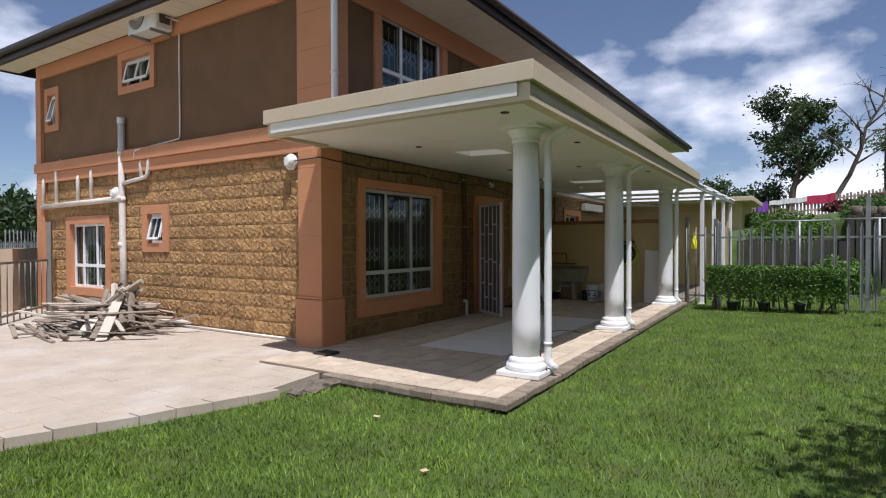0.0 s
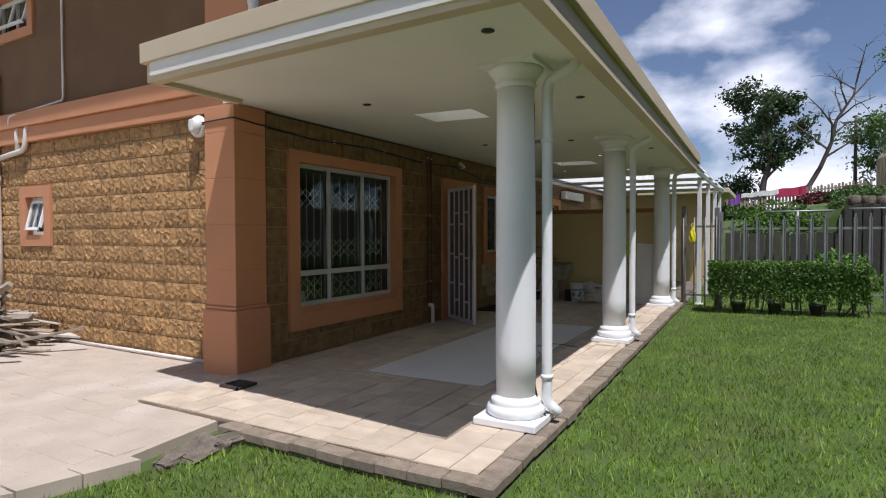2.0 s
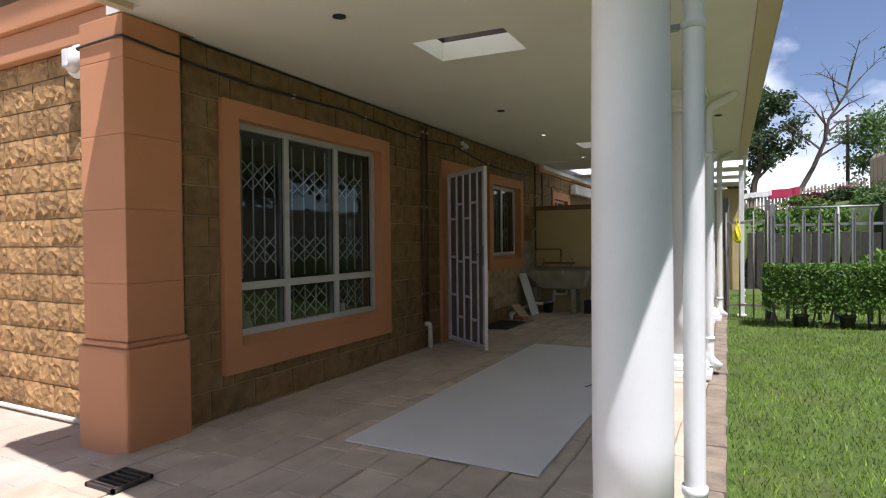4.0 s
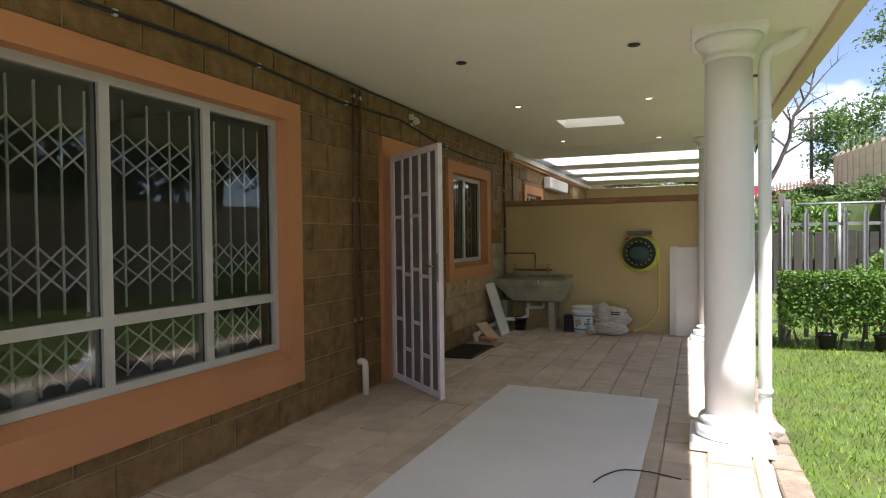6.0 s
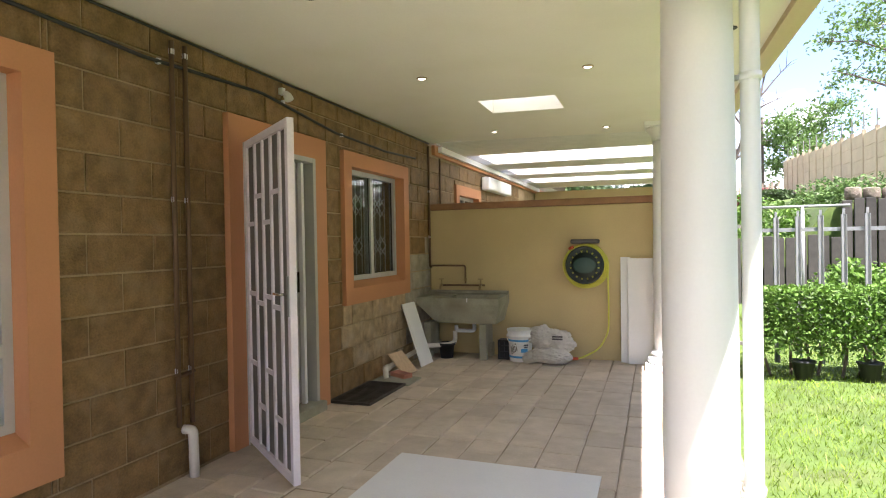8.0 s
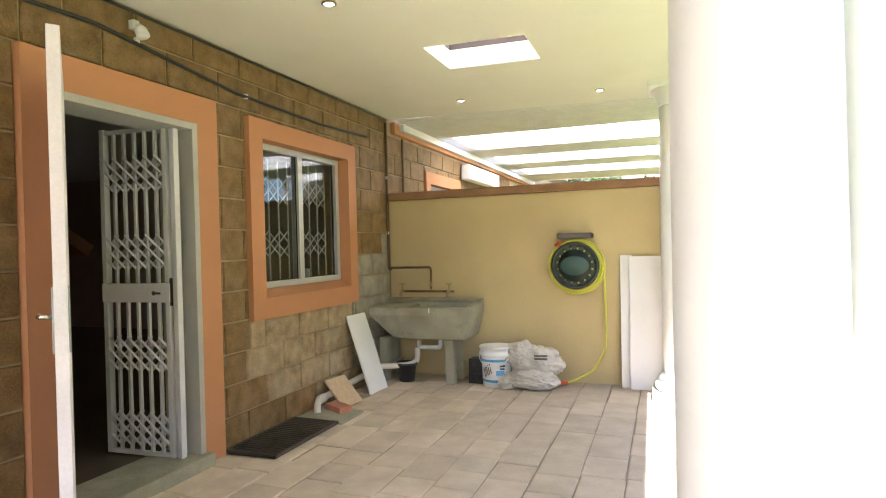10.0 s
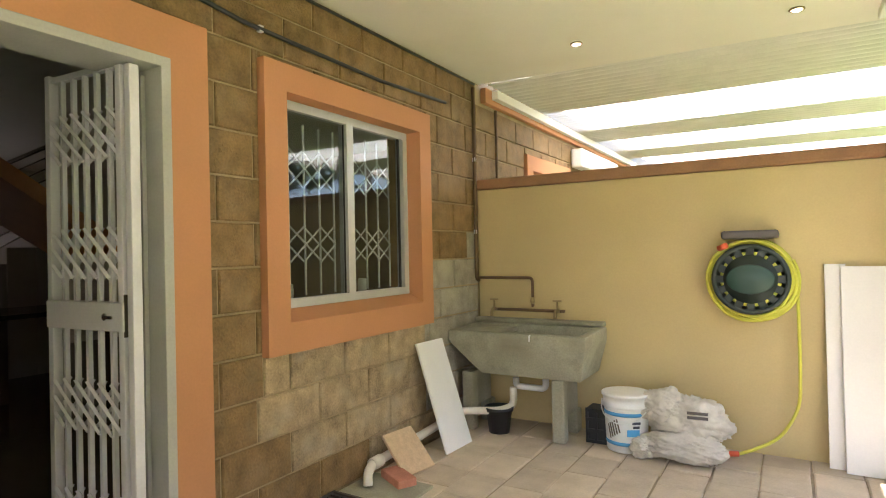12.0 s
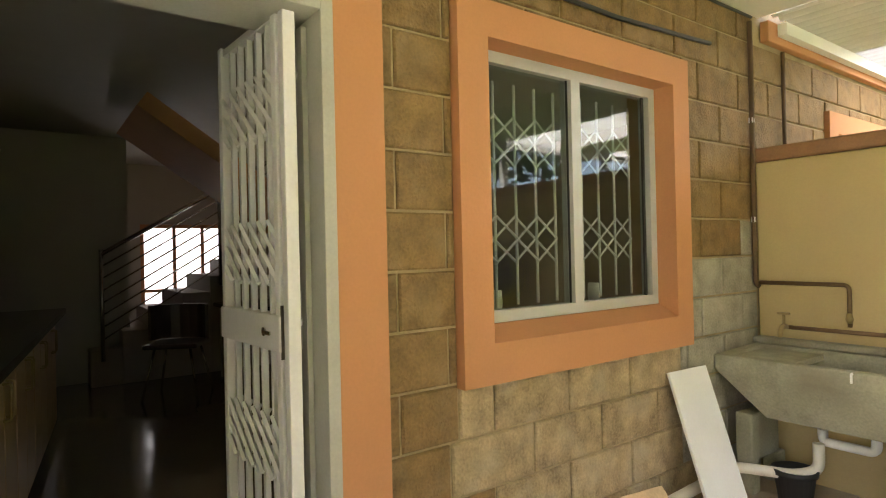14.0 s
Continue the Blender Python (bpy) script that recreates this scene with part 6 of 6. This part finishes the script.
def slat_fence():
    f = thing("slatted_fence", "weathered wooden slatted fence on top of the bank", "fence", (0, 0, 0))
    me = mesh_of("slat", box(shape(), -0.075, 0.075, -0.012, 0.012, -0.3, 1.05), "timber")
    a, b = Vector((1.6, 40.8, 2.75)), Vector((10.4, 45.0, 3.95))
    n = 42
    yaw = math.degrees(math.atan2(b.y - a.y, b.x - a.x))
    for i in range(n + 1):
        p = a.lerp(b, i / n)
        part("slat", me, "timber", f).matrix_local = pose(p.x, p.y, p.z + 0.08 * math.sin(i * 2.1), 0, 0, yaw)
    for h in (0.2, 0.8):
        part("rail", tube(shape(), [a + Vector((0, 0.05, h)), b + Vector((0, 0.05, h))], 0.05, 4), "timber", f)
    part("kerb", tube(shape(), [a + Vector((0, 0.1, -0.8)), b + Vector((0, 0.1, -0.8))], 0.7, 6), "rubble", f)


slat_fence()


def terrace_wall():
    t = thing("terrace_wall", "grey weathered board retaining wall topped with scalloped blocks", "wall", (0, 14.45, 0))
    me = mesh_of("board", box(shape(), -0.085, 0.085, -0.03, 0.02, -0.3, 1.33, 0.008), "old_board")
    tall = mesh_of("board", box(shape(), -0.085, 0.085, -0.03, 0.02, -0.3, 2.05, 0.008), "old_board")
    cap = lathe(shape(), [(0.13, 0.0), (0.15, 0.06), (0.15, 0.22), (0.12, 0.25)], 12)
    cm = mesh_of("cap_block", cap, "rubble")
    for i in range(52):
        part("board", me if 3.4 + i * 0.2 < 6.2 else tall, "timber", t).matrix_local = pose(3.4 + i * 0.2, 0.012 * math.sin(i * 3.7), 0.03 * math.sin(i * 1.3))
    for i in range(9, 33):
        part("cap_block", cm, "rubble", t).matrix_local = pose(3.5 + i * 0.315, 0.12, 2.03 + 0.02 * math.sin(i * 2.2))


terrace_wall()
ln = thing("washing_line", "clothes hung over the top of the slatted fence", "washing line", (0, 0, 0))
for s, w, h, mat in ((0.04, 0.7, 0.7, "purple"), (0.12, 1.2, 0.3, "cloth"), (0.24, 1.4, 0.35, "cloth"), (0.36, 2.0, 0.6, "crimson")):
    p0 = Vector((1.6, 40.7, 3.86)).lerp(Vector((10.4, 44.9, 5.06)), s)
    dirn = Vector((8.8, 4.2, 1.2)).normalized()
    bm = shape()
    rows = []
    for i in range(9):
        c = p0 + dirn * (w * i / 8) + Vector((0, -0.03 * math.sin(i * 1.9), 0.03 * math.sin(i)))
        rows.append([bm.verts.new(c + Vector((0, off, 0.05 - k * h))) for off in (-0.03, 0.02) for k in (0, 1)])
    for a, b in zip(rows, rows[1:]):
        bm.faces.new((a[0], b[0], b[1], a[1]))
        bm.faces.new((a[2], a[3], b[3], b[2]))
        bm.faces.new((a[0], a[2], b[2], b[0]))
        bm.faces.new((a[1], b[1], b[3], a[3]))
    part("cloth", bm, mat, ln)
for x, yy, h in ((6.6, 11.2, 1.85), (5.0, 12.4, 1.9)):
    dl = thing("washing_post", "grey steel T-shaped washing line post", "post", (x, yy, lawn_height(x, yy) + rise(x, yy)), "washing posts")
    part("pole", tube(shape(), [(0, 0, -0.3), (0, 0, h)], 0.03, 8), "galv", dl)
    part("crossarm", tube(shape(), [(-0.7, 0, h), (0.7, 0, h)], 0.025, 8), "galv", dl)
up = thing("utility_pole", "tall timber utility pole in the distance", "pole", (9.6, 46.0, 4.0))
part("pole", tube(shape(), [(0, 0, -0.4), (0, 0, 5.6)], [0.13, 0.09], 8), "dead", up)
part("crossarm", box(shape(), -0.8, 0.8, -0.05, 0.05, 5.1, 5.2), "dead", up)
# neighbouring unit at the end of the walk
nb = thing("neighbour_house", "low cream neighbouring house wing with a flat roof edge", "house", (0.9, 31.0, 0.6))
part("wall", box(shape(), -3.5, 1.0, 0.0, 6.0, -0.3, 2.9), "tan", nb)
part("roof", box(shape(), -3.8, 1.6, -0.8, 6.3, 2.9, 3.15, 0.02), "cream", nb)
part("window", box(shape(), -0.9, 0.2, -0.02, 0.05, 1.0, 2.1), "glass", nb)


# added walls and trees, never looked at, that keep low sky light off the veranda
structure("wall_garden_east", box(shape(), 10.0, 10.2, -14.0, 20.8, -0.3, 2.3), "precast", "unseen tan wall added to block low sky light from the east")
structure("wall_garden_south", box(shape(), -12.0, 10.2, -14.2, -14.0, -0.3, 2.3), "precast", "unseen tan wall added to close off the low sky behind the lawn")
for k in range(7):
    tree("boundary_tree", "unseen dense dark green tree added to keep low sky light off the veranda", (13.0 + 0.6 * (k % 2), -10 + 4.2 * k, 0), 6.5, 0.2, 3.0, 3000, 0.26, "leaf_dark", 80 + k, first=0.2, forks=9, clump=1.5)


# ---- grass ----
def inside_patio(x, y):
    if y > -1.15:
        return x < side_edge(y) + 0.02
    for (xa, ya), (xb, yb) in zip(PATIO_EDGE, PATIO_EDGE[1:]):
        if yb <= y <= ya:
            return x < xa + (xb - xa) * (ya - y) / (ya - yb) + 0.03
    return x < 0


def grass():
    rng = np.random.default_rng(7)
    verts, faces = [], []
    count = 330000
    us = rng.random((count, 7))
    for u in us:
        y = -4.9 + 17.5 * u[2] ** 1.7
        x, h = 0.3 + (6.5 + 0.25 * (y + 4.9)) * u[1], 0.034
        if inside_patio(x, y):
            continue
        z = lawn_height(x, y) + rise(x, y)
        a, ln_ = u[3] * 6.283, h * (0.5 + u[4])
        w = 0.003 + 0.0025 * u[5]
        cx, cy = math.cos(a), math.sin(a)
        lean = 0.25 + 0.9 * u[6]
        b = a + 2.1 * u[5]
        i = len(verts)
        verts += [(x - cx * w, y - cy * w, z - 0.005), (x + cx * w, y + cy * w, z - 0.005), (x + math.cos(b) * ln_ * lean, y + math.sin(b) * ln_ * lean, z + ln_)]
        faces.append((i, i + 1, i + 2))
    tagged(new("grass", loose_mesh("grass", verts, faces, "grass")), "thick short green lawn grass", "grass", kind="stuff")


grass()
for x, y, a in ((2.35, -1.9, 20), (3.3, -2.6, 70)):
    lf = thing("fallen_leaf", "dry brown fallen leaf on the lawn", "leaf", (x, y, lawn_height(x, y) + 0.03), "fallen leaves")
    bm = box(shape(), -0.026, 0.026, -0.015, 0.015, -0.001, 0.002)
    for v in bm.verts:
        v.co.z += 6.0 * v.co.x ** 2 + 8.0 * v.co.y ** 2
    part("blade", bm, "rawboard", lf).matrix_local = pose(0, 0, 0, 8, 5, a)

# ---- pieces: blocks, pavers, edging ----
PIECES = {}


def block_mesh(kind, length, height, variant, depth=0.05, mat="block"):
    """One block about its lower left front corner: length along x, front at y = 0, height along z."""
    key = (kind, round(length, 3), round(height, 3), variant, mat)
    if key in PIECES:
        return PIECES[key]
    rng = random.Random(hash((round(length * 1000), round(height * 1000), variant)))
    bm = shape()
    if kind == "split":
        nx, nz = max(2, round(length / 0.033)), max(2, round(height / 0.033))
        grid = []
        for j in range(nz + 1):
            row = []
            for i in range(nx + 1):
                edge = i in (0, nx) or j in (0, nz)
                d = -0.006 * rng.random() if edge else -0.020 * rng.random() ** 0.7
                jx = 0 if edge else rng.uniform(-0.010, 0.010)
                row.append(bm.verts.new((length * i / nx + jx, d, height * j / nz + (0 if edge else rng.uniform(-0.009, 0.009)))))
            grid.append(row)
        for j in range(nz):
            for i in range(nx):
                q = (grid[j][i], grid[j][i + 1], grid[j + 1][i + 1], grid[j + 1][i])
                if rng.random() < 0.5:
                    bm.faces.new((q[0], q[1], q[2]))
                    bm.faces.new((q[0], q[2], q[3]))
                else:
                    bm.faces.new((q[0], q[1], q[3]))
                    bm.faces.new((q[1], q[2], q[3]))
        rim = grid[0] + [r[-1] for r in grid[1:]] + list(reversed(grid[-1][:-1])) + [r[0] for r in reversed(grid[1:-1])]
        back = [bm.verts.new((v.co.x, 0.02, v.co.z)) for v in rim]
        for k in range(len(rim)):
            bm.faces.new((rim[k], rim[(k + 1) % len(rim)], back[(k + 1) % len(rim)], back[k]))
        me = mesh_of("block", bm, "split")
    else:
        b = 0.006
        rings = []
        for inset, d in ((0.0, depth), (0.0, b), (b, 0.0)):
            rings.append([bm.verts.new((x, d, z)) for x, z in ((inset, inset), (length - inset, inset), (length - inset, height - inset), (inset, height - inset))])
        for a, c in zip(rings, rings[1:]):
            for k in range(4):
                bm.faces.new((a[k], a[(k + 1) % 4], c[(k + 1) % 4], c[k]))
        bm.faces.new(rings[-1])
        me = mesh_of("block", bm, mat)
    PIECES[key] = me
    return me


def worn(y, z, rng):
    """Paint has worn off the low blocks round the trough and the waste pipe, down to grey cement in the corner."""
    if (y > 6.62 and z < 1.15) or (y > 6.95 and z < 1.35):
        return "grey_block"
    return "worn" if 5.2 < y < 7.0 and z < 0.75 and rng.random() < 0.85 else "block"


def courses(parent, kind, a0, a1, z0, z1, holes, place, joint=0.010, shift=0.0):
    rng = random.Random(2)
    row = round(z0 / 0.2)
    z = row * 0.2
    while z < z1 - 0.03:
        b0, b1 = max(z, z0) + joint / 2, min(z + 0.2, z1) - joint / 2
        spans = [(a0, a1)]
        for h in holes:
            if h[2] < b1 and h[3] > b0:
                nxt = []
                for s0, s1 in spans:
                    if h[0] > s0:
                        nxt.append((s0, min(s1, h[0])))
                    if h[1] < s1:
                        nxt.append((max(s0, h[1]), s1))
                spans = [s for s in nxt if s[1] - s[0] > 0.03]
        whole = [(s0, s1, b0, b1) for s0, s1 in spans]
        for h in holes:
            if b0 + 0.03 < h[2] < b1:
                whole.append((max(a0, h[0]), min(a1, h[1]), b0, h[2] - 0.002))
            if b0 < h[3] < b1 - 0.03:
                whole.append((max(a0, h[0]), min(a1, h[1]), h[3] + 0.002, b1))
        for s0, s1, v0, v1 in whole:
            x = math.floor((s0 - shift - 0.2 * (row % 2)) / 0.4) * 0.4 + 0.2 * (row % 2) + shift
            while x < s1 - 0.001:
                c0, c1 = max(x, s0) + joint / 2, min(x + 0.4, s1) - joint / 2
                if c1 - c0 > 0.02:
                    ob = part("block", block_mesh(kind, c1 - c0, v1 - v0, rng.randrange(4) if kind == "split" else 0, mat=worn(c0, v0, rng)), kind, parent)
                    ob.matrix_local = place(c0, v0)
                x += 0.4
        z += 0.2
        row += 1


EAST_HOLES = [(0.56, 2.69, 0.285, 2.225), (3.83, 5.0, -1, 2.19), (5.298, 6.713, 0.783, 2.163)]
courses(wall_east, "plain", 0.26, 7.425, 0.0, 2.56, EAST_HOLES, lambda a, z: pose(0.0, a, z, 0, 0, 90), shift=0.06)
courses(wall_east, "plain", 7.43, 12.4, 1.8, 2.42, [(8.38, 9.59, 1.11, 2.13)], lambda a, z: pose(0.0, a, z, 0, 0, 90))
courses(wall_south, "split", -7.94, -0.37, 0.0, 2.56, [(GW[0] - 0.15, GW[1] + 0.15, GW[2] - 0.15, GW[3] + 0.15), (GS[0] - 0.15, GS[1] + 0.15, GS[2] - 0.15, GS[3] + 0.15)], lambda a, z: pose(a, 0.10, z))


def slab_mesh(kind, w, l, thick, mat, b=0.006):
    key = (kind, round(w, 3), round(l, 3))
    if key not in PIECES:
        bm = shape()
        rings = []
        for inset, z in ((0.0, -thick), (0.0, -b), (b, 0.0)):
            rings.append([bm.verts.new((x, y, z)) for x, y in ((inset, inset), (w - inset, inset), (w - inset, l - inset), (inset, l - inset))])
        for a, c in zip(rings, rings[1:]):
            for k in range(4):
                bm.faces.new((a[k], a[(k + 1) % 4], c[(k + 1) % 4], c[k]))
        bm.faces.new(rings[-1])
        PIECES[key] = mesh_of(kind, bm, mat)
    return PIECES[key]


paving = structure("paving", prism(shape(), [(0.0, -1.125), (side_edge(-1.125) - 0.15, -1.125), (side_edge(7.43) - 0.15, 7.43), (0.0, 7.43)], -0.03, -0.010), "joint", "sand bed of the veranda paving")
rngp = random.Random(9)
cw = 0.2383
for c in range(13):
    y = -1.12 + rngp.choice((0, -0.14))
    while y < 7.42:
        l = rngp.choice((0.24, 0.24, 0.30, 0.40, 0.40, 0.36))
        y0, y1 = max(y, -1.12), min(y + l, 7.425)
        wide = min(cw, side_edge(y1) - 0.145 - c * cw)
        if y1 - y0 > 0.04 and wide > 0.03:
            ob = part("paver", slab_mesh("paver", round(wide - 0.007, 2), round(y1 - y0 - 0.007, 3), 0.02, "paver"), "paver", paving)
            ob.matrix_local = pose(0.008 + c * cw + rngp.gauss(0, 0.0015), y0 + 0.003, rngp.gauss(0, 0.0022), rngp.gauss(0, 0.35), rngp.gauss(0, 0.35), rngp.gauss(0, 0.35))
        y += l
edge = structure("edging", prism(shape(), [(side_edge(-1.13) - 0.15, -1.13), (side_edge(-1.13) - 0.02, -1.13), (side_edge(13.6) - 0.02, 13.6), (side_edge(13.6) - 0.15, 13.6)], -0.35, -0.062), "rubble", "rough concrete haunch under the edging bricks")
y = -1.25
while y < 8.2:
    ob = part("edging_brick", slab_mesh("edging_brick", 0.145, 0.215, 0.06, "edging", 0.01), "edging", edge)
    ob.matrix_local = pose(side_edge(y) - 0.142 + rngp.gauss(0, 0.004), y, rngp.gauss(-0.004, 0.003), rngp.gauss(0, 0.8), rngp.gauss(0, 1.2), 1.2 + rngp.gauss(0, 0.8))
    y += 0.224
front = structure("edging_front", box(shape(), 1.08, side_edge(-1.2) - 0.15, -1.235, -1.12, -0.35, -0.062), "rubble", "rough concrete haunch under the front edging bricks")
x = 1.10
while x < 2.98:
    ob = part("edging_brick", slab_mesh("edging_brick", 0.215, 0.12, 0.06, "edging", 0.01), "edging", front)
    ob.matrix_local = pose(x, -1.25 + rngp.gauss(0, 0.004), rngp.gauss(-0.004, 0.003), rngp.gauss(0, 1.0), rngp.gauss(0, 0.6), rngp.gauss(0, 0.8))
    x += 0.224
patio_edge = structure("edging_patio", box(shape(), 0.6, 0.9, -1.5, -1.2, -0.3, -0.08), "rubble", "cement bed under the edge of the side paving")
marks = []
for (xa, ya), (xb, yb) in zip(PATIO_EDGE[1:], PATIO_EDGE[2:]):
    n = max(1, round(math.hypot(xb - xa, yb - ya) / 0.29))
    marks += [(xa + (xb - xa) * k / n + rngp.gauss(0, 0.008), ya + (yb - ya) * k / n) for k in range(n)]
for (xa, ya), (xb, yb) in zip(marks, marks[1:]):
    k = 0.006
    bm = prism(shape(), [(xa, ya - k), (xa - 0.17, ya - k), (xb - 0.17, yb + k), (xb, yb + k)], -0.2, -0.026 + rngp.gauss(0, 0.003))
    part("edging_brick", bm, "patio", patio_edge)


def edge_at(y):
    for (xa, ya), (xb, yb) in zip(PATIO_EDGE, PATIO_EDGE[1:]):
        if yb <= y <= ya:
            return xa + (xb - xa) * (ya - y) / (ya - yb)
    return PATIO_EDGE[0][0] if y > -2 else PATIO_EDGE[-1][0]


def patio_paving():
    verts, faces = [], []
    rng = random.Random(17)
    step = 0.20
    row = 0
    y = 0.10
    while y > -9:
        x = 2.0 + (0.14 if row % 2 else 0.0)
        while x > -11:
            x0, x1, y0, y1 = x - 0.275, x, y - step + 0.005, y
            far = 0.0 if y0 > -1.12 else min(edge_at(y0), edge_at(y1)) - 0.175
            x1 = min(x1, far)
            if x1 - x0 < 0.03:
                x -= 0.28
                continue
            z = -0.03 + rng.gauss(0, 0.0015)
            i = len(verts)
            b = 0.004
            verts += [(x0, y0, -0.045), (x1, y0, -0.045), (x1, y1, -0.045), (x0, y1, -0.045), (x0, y0, z - b), (x1, y0, z - b), (x1, y1, z - b), (x0, y1, z - b),
                      (x0 + b, y0 + b, z), (x1 - b, y0 + b, z), (x1 - b, y1 - b, z), (x0 + b, y1 - b, z)]
            for q in (0, 4):
                faces += [(i + q + k, i + q + (k + 1) % 4, i + q + 4 + (k + 1) % 4, i + q + 4 + k) for k in range(4)]
            faces.append((i + 8, i + 9, i + 10, i + 11))
            x -= 0.28
        y -= step
        row += 1
    tagged(new("patio_paving", loose_mesh("patio_paving", verts, faces, "patio")), "sunlit side paving smeared with pale cement", "paving", kind="stuff")


patio_paving()
rngr = random.Random(23)
for k, (x, y, s, a) in enumerate(((1.23, -1.50, 0.30, 8), (1.27, -1.30, 0.20, -14), (1.21, -1.70, 0.16, 20), (1.29, -1.38, 0.12, 40))):
    bm = box(shape(), -s * 0.35, s * 0.35, -s / 2, s / 2, 0, 0.06 + 0.02 * (k % 2), 0.012)
    for v in bm.verts:
        v.co += Vector((rngr.gauss(0, 0.01), rngr.gauss(0, 0.01), rngr.gauss(0, 0.006)))
    ck = single("broken_paving", bm, "rubble", "broken lump of cement paving at the slab corner", "rubble", "broken paving lumps")
    ck.matrix_world = pose(x, y, lawn_height(x, y) - 0.01, 6, 8, a)
